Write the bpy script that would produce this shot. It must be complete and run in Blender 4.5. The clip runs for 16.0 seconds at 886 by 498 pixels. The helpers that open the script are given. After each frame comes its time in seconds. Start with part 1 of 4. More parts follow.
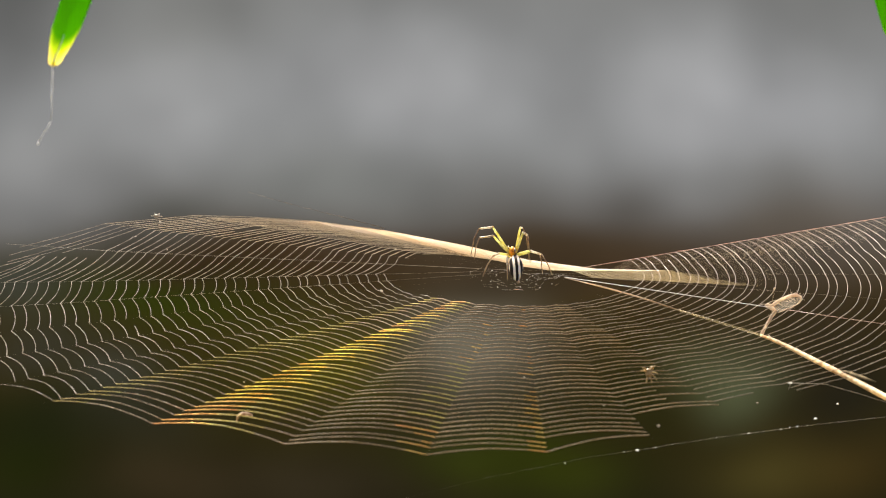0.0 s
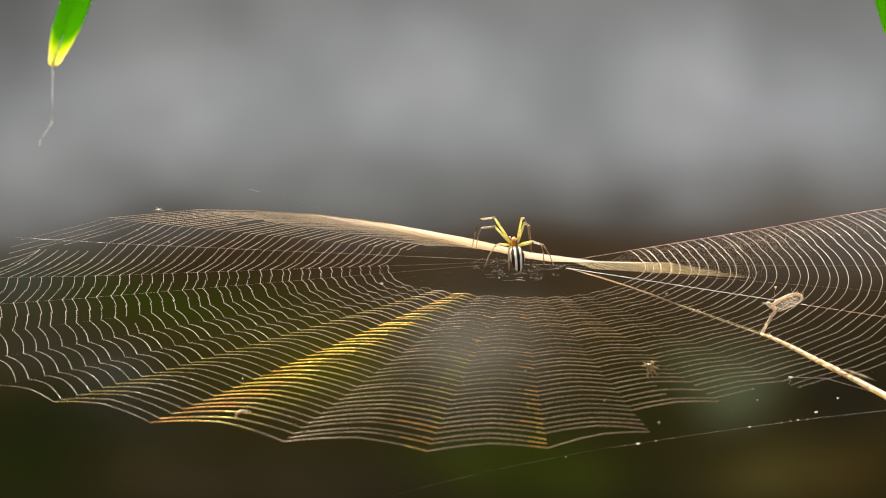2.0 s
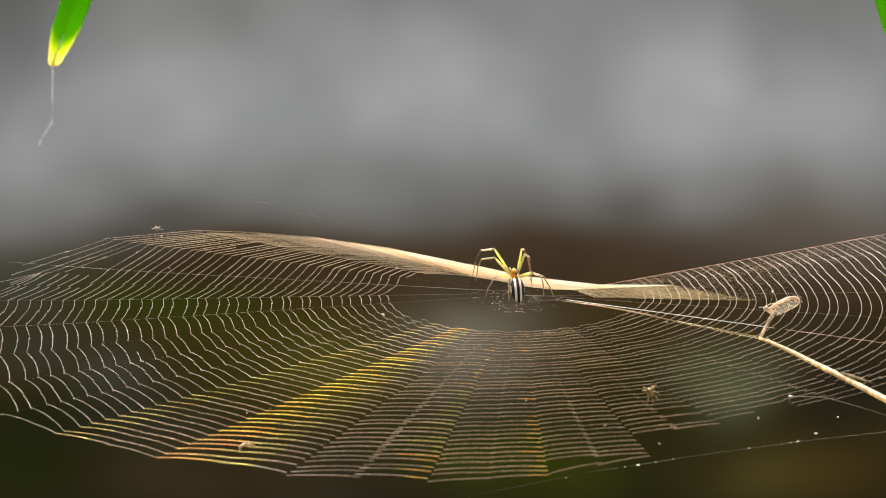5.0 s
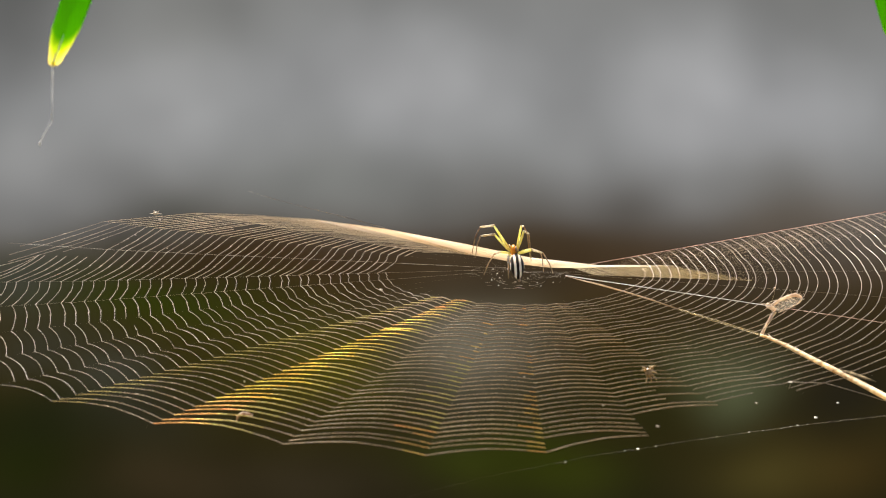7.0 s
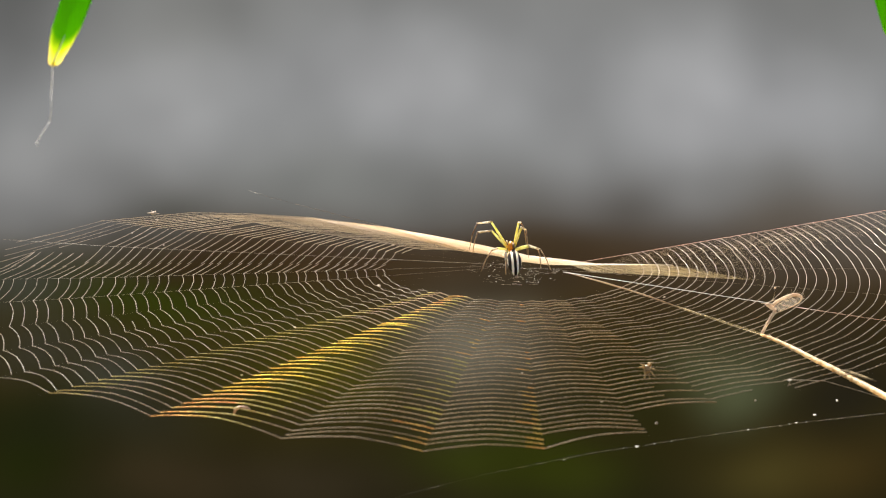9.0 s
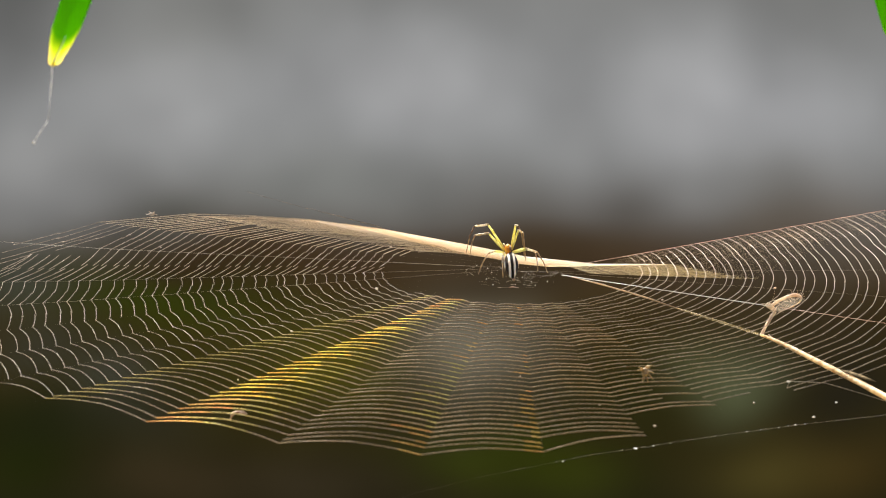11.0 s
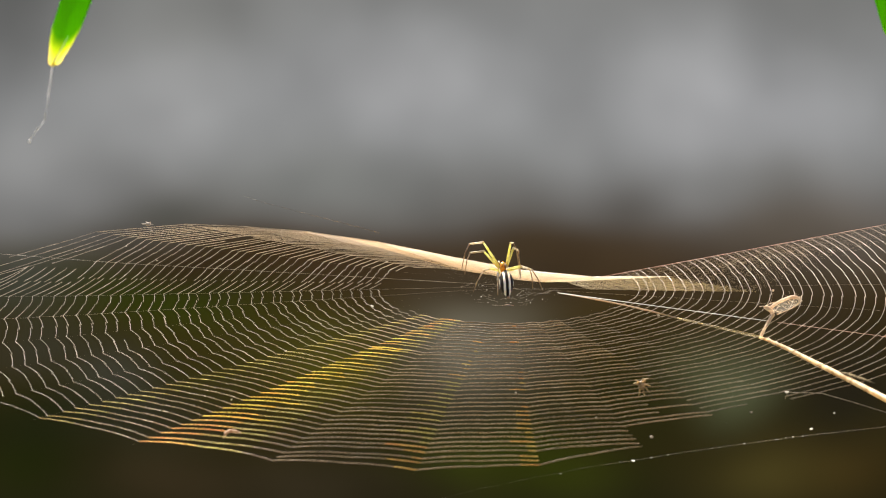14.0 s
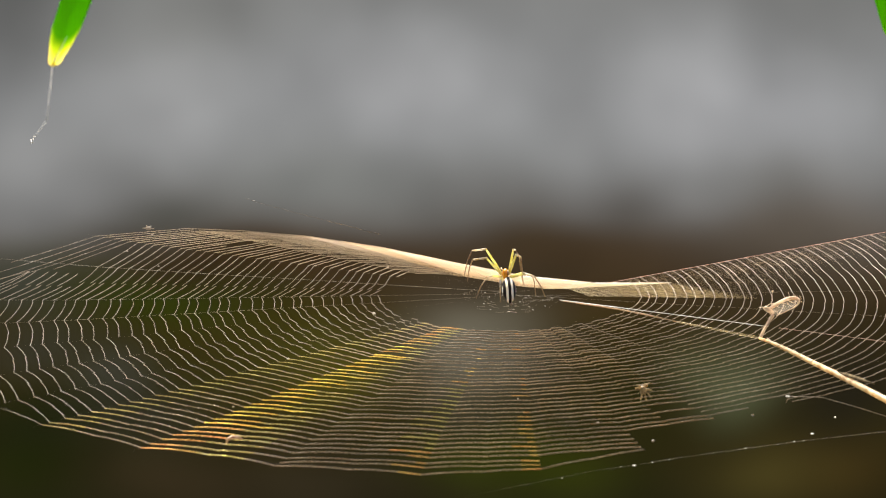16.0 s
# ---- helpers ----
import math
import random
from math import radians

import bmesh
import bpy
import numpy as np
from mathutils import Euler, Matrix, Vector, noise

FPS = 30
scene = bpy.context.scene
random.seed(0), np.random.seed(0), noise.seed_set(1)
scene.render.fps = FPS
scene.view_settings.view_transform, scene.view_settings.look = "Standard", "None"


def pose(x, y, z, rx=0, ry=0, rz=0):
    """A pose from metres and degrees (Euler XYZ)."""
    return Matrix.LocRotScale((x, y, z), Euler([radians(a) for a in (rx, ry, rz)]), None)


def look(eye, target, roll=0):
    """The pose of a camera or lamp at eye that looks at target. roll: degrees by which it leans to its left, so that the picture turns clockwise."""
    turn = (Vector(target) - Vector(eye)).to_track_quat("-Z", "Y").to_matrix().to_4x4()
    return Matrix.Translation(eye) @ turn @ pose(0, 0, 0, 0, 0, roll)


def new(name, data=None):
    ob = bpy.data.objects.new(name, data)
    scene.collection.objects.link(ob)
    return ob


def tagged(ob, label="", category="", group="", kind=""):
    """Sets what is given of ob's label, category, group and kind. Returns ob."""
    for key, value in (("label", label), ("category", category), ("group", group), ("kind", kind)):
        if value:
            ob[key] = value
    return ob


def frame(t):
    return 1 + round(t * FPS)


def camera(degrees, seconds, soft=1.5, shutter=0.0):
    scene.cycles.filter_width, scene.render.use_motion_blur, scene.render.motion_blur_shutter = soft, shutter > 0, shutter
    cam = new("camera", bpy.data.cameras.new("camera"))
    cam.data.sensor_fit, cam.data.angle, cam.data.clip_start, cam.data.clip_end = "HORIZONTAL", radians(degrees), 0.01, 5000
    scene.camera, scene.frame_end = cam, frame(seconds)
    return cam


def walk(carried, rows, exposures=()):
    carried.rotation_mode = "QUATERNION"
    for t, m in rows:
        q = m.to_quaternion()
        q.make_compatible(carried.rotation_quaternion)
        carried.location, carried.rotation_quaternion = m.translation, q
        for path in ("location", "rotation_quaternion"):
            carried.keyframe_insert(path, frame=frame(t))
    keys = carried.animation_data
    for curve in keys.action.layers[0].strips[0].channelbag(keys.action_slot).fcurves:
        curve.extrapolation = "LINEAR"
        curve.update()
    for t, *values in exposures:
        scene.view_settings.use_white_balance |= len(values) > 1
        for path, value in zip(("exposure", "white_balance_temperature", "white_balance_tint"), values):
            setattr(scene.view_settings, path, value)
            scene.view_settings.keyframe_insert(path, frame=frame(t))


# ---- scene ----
CAM_EYE = (-0.01324, -0.54828, 1.24380)
PITCH = -4.0
cam = camera(17.3, 16.0, soft=1.05, shutter=0.6)
cam.data.dof.use_dof, cam.data.dof.focus_distance, cam.data.dof.aperture_fstop = True, 0.555, 62.0
walk(cam, [(0.0, pose(*CAM_EYE, 90 + PITCH, 0, 0)), (16.0, pose(*CAM_EYE, 90 + PITCH, 0, 0))])

# ---- light ----
SUN_FROM = Vector((-0.22, 0.64, 0.73)).normalized()
world = bpy.data.worlds.new("sky")
scene.world = world
world.use_nodes = True
wn = world.node_tree
sky = wn.nodes.new("ShaderNodeTexSky")
sky.sky_type = "NISHITA"
sky.sun_disc = False
sky.air_density, sky.dust_density, sky.ozone_density = 0.6, 8.0, 0.3
sky.sun_elevation = math.asin(SUN_FROM.z)
sky.sun_rotation = math.atan2(SUN_FROM.x, SUN_FROM.y)
wn.links.new(sky.outputs[0], wn.nodes["Background"].inputs[0])
wn.nodes["Background"].inputs[1].default_value = 0.12
sun = new("sun", bpy.data.lights.new("sun", "SUN"))
sun.data.energy = 4.5
sun.data.angle = radians(0.5)
sun.data.color = (1.0, 0.92, 0.80)
sun.matrix_world = look(tuple(SUN_FROM * 5), (0, 0, 0))
scene.view_settings.exposure = 1.4


# ---- node helpers ----
def material(name):
    m = bpy.data.materials.new(name)
    m.use_nodes = True
    nt = m.node_tree
    return m, nt, nt.nodes["Principled BSDF"], nt.nodes["Material Output"]


def noise_mix(nt, scale, low, high, detail=3.0, coords="Object", lo=0.35, hi=0.65):
    tc = nt.nodes.new("ShaderNodeTexCoord")
    n = nt.nodes.new("ShaderNodeTexNoise")
    n.inputs["Scale"].default_value = scale
    n.inputs["Detail"].default_value = detail
    ramp = nt.nodes.new("ShaderNodeValToRGB")
    ramp.color_ramp.elements[0].position, ramp.color_ramp.elements[1].position = lo, hi
    ramp.color_ramp.elements[0].color, ramp.color_ramp.elements[1].color = (*low, 1), (*high, 1)
    nt.links.new(tc.outputs[coords], n.inputs["Vector"])
    nt.links.new(n.outputs["Fac"], ramp.inputs["Fac"])
    return ramp, n, tc


def bump(nt, bsdf, source, strength, distance):
    b = nt.nodes.new("ShaderNodeBump")
    b.inputs["Strength"].default_value = strength
    b.inputs["Distance"].default_value = distance
    nt.links.new(source, b.inputs["Height"])
    nt.links.new(b.outputs[0], bsdf.inputs["Normal"])


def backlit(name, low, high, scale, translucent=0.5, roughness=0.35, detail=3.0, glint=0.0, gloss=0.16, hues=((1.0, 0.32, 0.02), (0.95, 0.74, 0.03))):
    """A thin stuff through which the sun shines. glint: how much of it mirrors the light, in hues painted by noise."""
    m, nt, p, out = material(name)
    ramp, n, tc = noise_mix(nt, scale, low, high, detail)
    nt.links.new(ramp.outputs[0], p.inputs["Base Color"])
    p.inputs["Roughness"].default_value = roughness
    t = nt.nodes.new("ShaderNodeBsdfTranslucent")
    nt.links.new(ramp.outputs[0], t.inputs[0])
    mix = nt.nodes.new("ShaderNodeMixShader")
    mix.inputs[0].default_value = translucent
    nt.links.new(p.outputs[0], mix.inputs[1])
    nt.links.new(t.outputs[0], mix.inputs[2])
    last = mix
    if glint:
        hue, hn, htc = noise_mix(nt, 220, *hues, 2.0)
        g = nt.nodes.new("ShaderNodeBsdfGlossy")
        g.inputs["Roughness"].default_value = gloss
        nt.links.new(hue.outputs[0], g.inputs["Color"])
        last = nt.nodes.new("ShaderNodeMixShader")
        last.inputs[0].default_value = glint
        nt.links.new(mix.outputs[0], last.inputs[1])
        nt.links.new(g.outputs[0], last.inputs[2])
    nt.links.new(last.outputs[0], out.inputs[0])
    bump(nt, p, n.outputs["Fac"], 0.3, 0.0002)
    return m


def gauzy(m, clear):
    """Lets part of the light pass straight through a loose weave of hairs."""
    nt = m.node_tree
    out = nt.nodes["Material Output"]
    solid = out.inputs[0].links[0].from_socket
    gap = nt.nodes.new("ShaderNodeBsdfTransparent")
    mix = nt.nodes.new("ShaderNodeMixShader")
    mix.inputs[0].default_value = clear
    nt.links.new(solid, mix.inputs[1])
    nt.links.new(gap.outputs[0], mix.inputs[2])
    nt.links.new(mix.outputs[0], out.inputs[0])
    return m


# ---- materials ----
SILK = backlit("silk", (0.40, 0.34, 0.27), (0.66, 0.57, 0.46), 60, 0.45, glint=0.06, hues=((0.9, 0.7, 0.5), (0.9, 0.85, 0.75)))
# golden and orange glints, painted as colour on chosen stretches of silk
SILK_FAINT_GLINT = backlit("faint_glint_silk", (0.34, 0.26, 0.07), (0.50, 0.42, 0.13), 60, 0.45, glint=0.14, hues=((0.9, 0.55, 0.08), (0.85, 0.8, 0.15)))
SILK_GOLD_GLINT = backlit("gold_glint_silk", (0.42, 0.31, 0.05), (0.64, 0.58, 0.15), 140, 0.5, glint=0.34, gloss=0.28, hues=((1.0, 0.40, 0.02), (1.0, 0.88, 0.10)))
SILK_ORANGE_GLINT = backlit("orange_glint_silk", (0.34, 0.185, 0.072), (0.46, 0.30, 0.12), 140, 0.5, glint=0.22, gloss=0.35, hues=((1.0, 0.34, 0.04), (1.0, 0.75, 0.10)))
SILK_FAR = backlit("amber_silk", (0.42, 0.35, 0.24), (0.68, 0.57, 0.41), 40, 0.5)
# far silk in a lit tone: the sunlit fold's glow is in the colour
SILK_GLOW = backlit("lit_fold_silk", (0.68, 0.53, 0.33), (0.90, 0.77, 0.55), 40, 0.5)
SILK_PALE = backlit("grey_silk", (0.70, 0.70, 0.68), (0.86, 0.86, 0.84), 200, 0.5)
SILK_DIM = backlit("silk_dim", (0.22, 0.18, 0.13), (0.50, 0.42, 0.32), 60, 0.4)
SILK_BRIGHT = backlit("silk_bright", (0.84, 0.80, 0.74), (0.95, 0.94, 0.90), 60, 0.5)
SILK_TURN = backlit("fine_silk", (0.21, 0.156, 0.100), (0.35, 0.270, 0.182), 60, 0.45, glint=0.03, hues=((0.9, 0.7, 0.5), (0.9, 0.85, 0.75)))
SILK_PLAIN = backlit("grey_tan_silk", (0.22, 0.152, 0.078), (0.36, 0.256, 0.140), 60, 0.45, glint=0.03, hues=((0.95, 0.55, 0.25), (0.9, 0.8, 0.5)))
# a weaker lit tone, for the golden sheen beside the fold
SILK_HALF_GLOW = backlit("half_lit_fold_silk", (0.56, 0.45, 0.22), (0.80, 0.68, 0.40), 40, 0.5)
SILK_TAWNY = backlit("tawny_silk", (0.46, 0.32, 0.18), (0.68, 0.52, 0.34), 120, 0.5)
# the rosy tint of glinting threads, put into the silk colour
SILK_ROSE = backlit("rosy_glint_silk", (0.66, 0.44, 0.35), (0.88, 0.66, 0.54), 90, 0.5)
STRAW = backlit("dry_stem", (0.50, 0.31, 0.12), (0.94, 0.78, 0.48), 420, 0.6, 0.45, 5.0)
SILKY = backlit("silk_wrapping", (0.62, 0.46, 0.32), (0.94, 0.84, 0.68), 900, 0.55, 0.5, 5.0)
VEIL = gauzy(backlit("silk_veil", (0.50, 0.38, 0.26), (0.92, 0.82, 0.64), 500, 0.55, 0.6, 5.0), 0.80)
STRAND_HAZE = gauzy(backlit("loose_golden_silk", (0.34, 0.27, 0.12), (0.72, 0.58, 0.32), 420, 0.55, 0.5, 5.0), 0.74)
SHEATH = backlit("dry_sheath", (0.07, 0.055, 0.03), (0.18, 0.14, 0.08), 500, 0.15, 1.0)
LEG = backlit("spider_leg", (0.84, 0.74, 0.18), (1.0, 0.98, 0.60), 1600, 0.7, 0.15, 4.0)
SHIN = backlit("spider_shin", (0.48, 0.33, 0.12), (0.99, 0.96, 0.84), 1700, 0.6, 0.2, 4.0)
LEG_DARK = backlit("spider_leg_tip", (0.26, 0.15, 0.08), (0.68, 0.50, 0.28), 1200, 0.3, 0.4)
HEAD = backlit("spider_head", (0.62, 0.26, 0.01), (0.95, 0.58, 0.06), 1500, 0.45, 0.25)
SHEATH.node_tree.nodes["Principled BSDF"].inputs["Specular IOR Level"].default_value = 0.05
LEAF_EDGE = backlit("leaf_margin", (0.74, 0.76, 0.05), (0.92, 0.86, 0.16), 300, 0.85)
HUSK = backlit("husk", (0.30, 0.17, 0.09), (0.66, 0.50, 0.34), 1500, 0.4, 0.6)
MIDGE = backlit("midge", (0.24, 0.15, 0.05), (0.72, 0.54, 0.26), 1300, 0.4, 0.5)


def abdomen_material():
    m, nt, p, out = material("striped_abdomen")
    tc = nt.nodes.new("ShaderNodeTexCoord")
    sep = nt.nodes.new("ShaderNodeSeparateXYZ")
    nt.links.new(tc.outputs["Object"], sep.inputs[0])
    n = nt.nodes.new("ShaderNodeTexNoise")
    n.inputs["Scale"].default_value = 700
    nt.links.new(tc.outputs["Object"], n.inputs["Vector"])
    add = nt.nodes.new("ShaderNodeMath")
    add.operation = "MULTIPLY_ADD"
    add.inputs[1].default_value = 0.0003
    level = nt.nodes.new("ShaderNodeMath")
    level.operation = "SUBTRACT"
    level.inputs[1].default_value = 0.5
    nt.links.new(n.outputs["Fac"], level.inputs[0])
    nt.links.new(level.outputs[0], add.inputs[0])
    nt.links.new(sep.outputs["X"], add.inputs[2])
    wave = nt.nodes.new("ShaderNodeMath")
    wave.operation = "MULTIPLY"
    wave.inputs[1].default_value = 2 * math.pi / 0.00098
    nt.links.new(add.outputs[0], wave.inputs[0])
    c = nt.nodes.new("ShaderNodeMath")
    c.operation = "COSINE"
    nt.links.new(wave.outputs[0], c.inputs[0])
    half = nt.nodes.new("ShaderNodeMath")
    half.operation = "MULTIPLY_ADD"
    half.inputs[1].default_value, half.inputs[2].default_value = 0.5, 0.5
    nt.links.new(c.outputs[0], half.inputs[0])
    ramp = nt.nodes.new("ShaderNodeValToRGB")
    ramp.color_ramp.elements[0].position, ramp.color_ramp.elements[1].position = 0.33, 0.46
    ramp.color_ramp.elements[0].color = (0.95, 0.80, 0.60, 1)
    ramp.color_ramp.elements[1].color = (0.018, 0.012, 0.008, 1)
    nt.links.new(half.outputs[0], ramp.inputs[0])
    nt.links.new(ramp.outputs[0], p.inputs["Base Color"])
    p.inputs["Roughness"].default_value = 0.3
    p.inputs["Subsurface Weight"].default_value = 0.6
    p.inputs["Specular IOR Level"].default_value = 0.06
    p.inputs["Subsurface Radius"].default_value = (1.0, 0.8, 0.55)
    p.inputs["Subsurface Scale"].default_value = 0.0004
    bump(nt, p, n.outputs["Fac"], 0.3, 0.0001)
    return m


ABDOMEN = abdomen_material()


def leaf_material():
    m, nt, p, out = material("leaf")
    tc = nt.nodes.new("ShaderNodeTexCoord")
    sep = nt.nodes.new("ShaderNodeSeparateXYZ")
    nt.links.new(tc.outputs["Object"], sep.inputs[0])
    ramp = nt.nodes.new("ShaderNodeValToRGB")
    e = ramp.color_ramp.elements
    e[0].position, e[0].color = 0.0, (0.98, 0.88, 0.42, 1)
    e[1].position, e[1].color = 0.26, (0.17, 0.42, 0.006, 1)
    mid = e.new(0.14)
    mid.color = (0.60, 0.70, 0.05, 1)
    far = e.new(1.0)
    far.color = (0.13, 0.37, 0.004, 1)
    rng = nt.nodes.new("ShaderNodeMapRange")
    rng.inputs["From Min"].default_value = 0.0
    rng.inputs["From Max"].default_value = 0.016
    nt.links.new(sep.outputs["Z"], rng.inputs[0])
    veins = nt.nodes.new("ShaderNodeTexWave")
    veins.inputs["Scale"].default_value = 500
    veins.inputs["Distortion"].default_value = 1.0
    nt.links.new(tc.outputs["Object"], veins.inputs["Vector"])
    # the margin is painted yellower, as light glows through it
    at_edge = nt.nodes.new("ShaderNodeAttribute")
    at_edge.attribute_name = "edge"
    power = nt.nodes.new("ShaderNodeMath")
    power.operation = "POWER"
    power.inputs[1].default_value = 4.0
    nt.links.new(at_edge.outputs["Fac"], power.inputs[0])
    edge_glow = nt.nodes.new("ShaderNodeMath")
    edge_glow.operation = "MULTIPLY_ADD"
    edge_glow.inputs[1].default_value = -0.16
    nt.links.new(power.outputs[0], edge_glow.inputs[0])
    nt.links.new(rng.outputs[0], edge_glow.inputs[2])
    nt.links.new(edge_glow.outputs[0], ramp.inputs[0])
    mix = nt.nodes.new("ShaderNodeMix")
    mix.data_type = "RGBA"
    mix.blend_type = "MULTIPLY"
    mix.inputs[0].default_value = 0.05
    nt.links.new(ramp.outputs[0], mix.inputs[6])
    nt.links.new(veins.outputs["Color"], mix.inputs[7])
    nt.links.new(mix.outputs[2], p.inputs["Base Color"])
    p.inputs["Roughness"].default_value = 0.6
    p.inputs["Specular IOR Level"].default_value = 0.15
    t = nt.nodes.new("ShaderNodeBsdfTranslucent")
    nt.links.new(mix.outputs[2], t.inputs[0])
    ms = nt.nodes.new("ShaderNodeMixShader")
    ms.inputs[0].default_value = 0.78
    nt.links.new(p.outputs[0], ms.inputs[1])
    nt.links.new(t.outputs[0], ms.inputs[2])
    nt.links.new(ms.outputs[0], out.inputs[0])
    bump(nt, p, veins.outputs["Fac"], 0.3, 0.0001)
    return m


LEAF = leaf_material()


def srgb(r, g, b):
    return tuple((v / 255 / 12.92) if v <= 10 else ((v / 255 + 0.055) / 1.055) ** 2.4 for v in (r, g, b))


def distance_material():
    """The far bank and its trees, all out of focus: a glowing height ramp and soft patches with light and dark painted
    in.
    """
    m, nt, p, out = material("glowing_blurred_distance")
    nt.nodes.remove(p)
    tc = nt.nodes.new("ShaderNodeTexCoord")
    warp = nt.nodes.new("ShaderNodeTexNoise")
    warp.inputs["Scale"].default_value = 3.2
    warp.inputs["Detail"].default_value = 1.0
    nt.links.new(tc.outputs["Object"], warp.inputs["Vector"])
    centred = nt.nodes.new("ShaderNodeVectorMath")
    centred.operation = "MULTIPLY_ADD"
    centred.inputs[1].default_value = (0.10, 0.10, 0)
    nt.links.new(warp.outputs["Color"], centred.inputs[0])
    shift = nt.nodes.new("ShaderNodeVectorMath")
    shift.operation = "ADD"
    shift.inputs[1].default_value = (-0.05, -0.05, 0)
    nt.links.new(tc.outputs["Object"], shift.inputs[0])
    nt.links.new(shift.outputs[0], centred.inputs[2])
    sep = nt.nodes.new("ShaderNodeSeparateXYZ")
    nt.links.new(centred.outputs[0], sep.inputs[0])
    rng = nt.nodes.new("ShaderNodeMapRange")
    rng.inputs["From Min"].default_value = -0.40
    rng.inputs["From Max"].default_value = 0.40
    nt.links.new(sep.outputs["Y"], rng.inputs[0])
    ramp = nt.nodes.new("ShaderNodeValToRGB")
    ramp.color_ramp.interpolation = "B_SPLINE"
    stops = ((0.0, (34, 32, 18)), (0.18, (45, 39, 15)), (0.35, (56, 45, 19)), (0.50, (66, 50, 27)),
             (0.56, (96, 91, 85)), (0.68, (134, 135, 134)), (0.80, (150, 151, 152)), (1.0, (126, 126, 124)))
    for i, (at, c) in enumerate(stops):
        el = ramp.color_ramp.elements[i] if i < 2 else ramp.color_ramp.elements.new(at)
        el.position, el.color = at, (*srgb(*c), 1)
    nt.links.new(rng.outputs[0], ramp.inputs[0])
    last = ramp.outputs[0]
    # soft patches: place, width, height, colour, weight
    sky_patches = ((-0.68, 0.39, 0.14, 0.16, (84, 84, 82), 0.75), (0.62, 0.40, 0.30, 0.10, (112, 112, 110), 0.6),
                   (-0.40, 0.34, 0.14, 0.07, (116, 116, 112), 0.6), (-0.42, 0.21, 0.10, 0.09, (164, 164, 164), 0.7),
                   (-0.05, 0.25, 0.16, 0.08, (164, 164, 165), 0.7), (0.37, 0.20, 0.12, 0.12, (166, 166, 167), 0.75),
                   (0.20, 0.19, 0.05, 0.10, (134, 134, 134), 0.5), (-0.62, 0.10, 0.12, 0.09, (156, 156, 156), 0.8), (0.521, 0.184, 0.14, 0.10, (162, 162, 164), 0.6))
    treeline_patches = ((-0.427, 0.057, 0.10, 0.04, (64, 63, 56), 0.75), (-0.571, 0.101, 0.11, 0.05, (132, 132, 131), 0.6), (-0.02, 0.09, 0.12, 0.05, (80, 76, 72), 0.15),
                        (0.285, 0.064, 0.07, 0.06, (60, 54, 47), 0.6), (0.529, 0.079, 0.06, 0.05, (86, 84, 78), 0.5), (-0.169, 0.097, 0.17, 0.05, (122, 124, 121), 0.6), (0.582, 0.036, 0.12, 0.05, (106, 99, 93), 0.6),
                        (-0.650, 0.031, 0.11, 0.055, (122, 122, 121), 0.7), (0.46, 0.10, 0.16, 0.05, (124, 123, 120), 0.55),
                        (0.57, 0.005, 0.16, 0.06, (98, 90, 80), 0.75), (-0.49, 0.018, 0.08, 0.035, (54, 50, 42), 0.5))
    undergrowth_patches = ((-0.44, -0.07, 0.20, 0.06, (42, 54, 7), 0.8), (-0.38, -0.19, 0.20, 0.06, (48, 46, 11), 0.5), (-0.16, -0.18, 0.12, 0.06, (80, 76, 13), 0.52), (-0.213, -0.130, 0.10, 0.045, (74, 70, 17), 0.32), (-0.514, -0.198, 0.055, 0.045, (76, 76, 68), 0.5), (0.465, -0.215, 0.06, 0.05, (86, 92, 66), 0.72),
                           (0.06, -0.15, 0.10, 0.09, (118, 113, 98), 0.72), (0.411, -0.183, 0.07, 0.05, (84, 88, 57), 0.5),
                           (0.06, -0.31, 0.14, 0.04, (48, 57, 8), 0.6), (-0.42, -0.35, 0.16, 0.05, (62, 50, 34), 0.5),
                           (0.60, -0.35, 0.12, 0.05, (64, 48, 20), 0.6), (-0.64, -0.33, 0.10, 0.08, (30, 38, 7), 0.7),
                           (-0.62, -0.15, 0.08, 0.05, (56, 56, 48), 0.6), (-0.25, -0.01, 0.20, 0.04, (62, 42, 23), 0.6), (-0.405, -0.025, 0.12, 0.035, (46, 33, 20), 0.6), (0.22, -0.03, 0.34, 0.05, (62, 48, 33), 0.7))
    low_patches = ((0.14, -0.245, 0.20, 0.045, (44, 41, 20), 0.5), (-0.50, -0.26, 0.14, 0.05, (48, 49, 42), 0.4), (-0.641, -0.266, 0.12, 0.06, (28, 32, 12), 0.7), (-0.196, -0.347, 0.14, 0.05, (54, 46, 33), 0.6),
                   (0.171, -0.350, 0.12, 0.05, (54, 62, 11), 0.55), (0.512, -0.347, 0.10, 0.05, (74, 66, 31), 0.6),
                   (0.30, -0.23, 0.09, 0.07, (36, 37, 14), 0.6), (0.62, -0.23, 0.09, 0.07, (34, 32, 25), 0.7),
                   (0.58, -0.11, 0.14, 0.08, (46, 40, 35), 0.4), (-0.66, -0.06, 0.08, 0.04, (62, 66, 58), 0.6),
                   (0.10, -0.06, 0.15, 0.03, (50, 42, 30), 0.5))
    for x, y, w, h, c, weight in (*sky_patches, *treeline_patches, *undergrowth_patches, *low_patches):
        to = nt.nodes.new("ShaderNodeVectorMath")
        to.operation = "SUBTRACT"
        to.inputs[1].default_value = (x, y, 0)
        nt.links.new(centred.outputs[0], to.inputs[0])
        scale = nt.nodes.new("ShaderNodeVectorMath")
        scale.operation = "MULTIPLY"
        scale.inputs[1].default_value = (1 / w, 1 / h, 0)
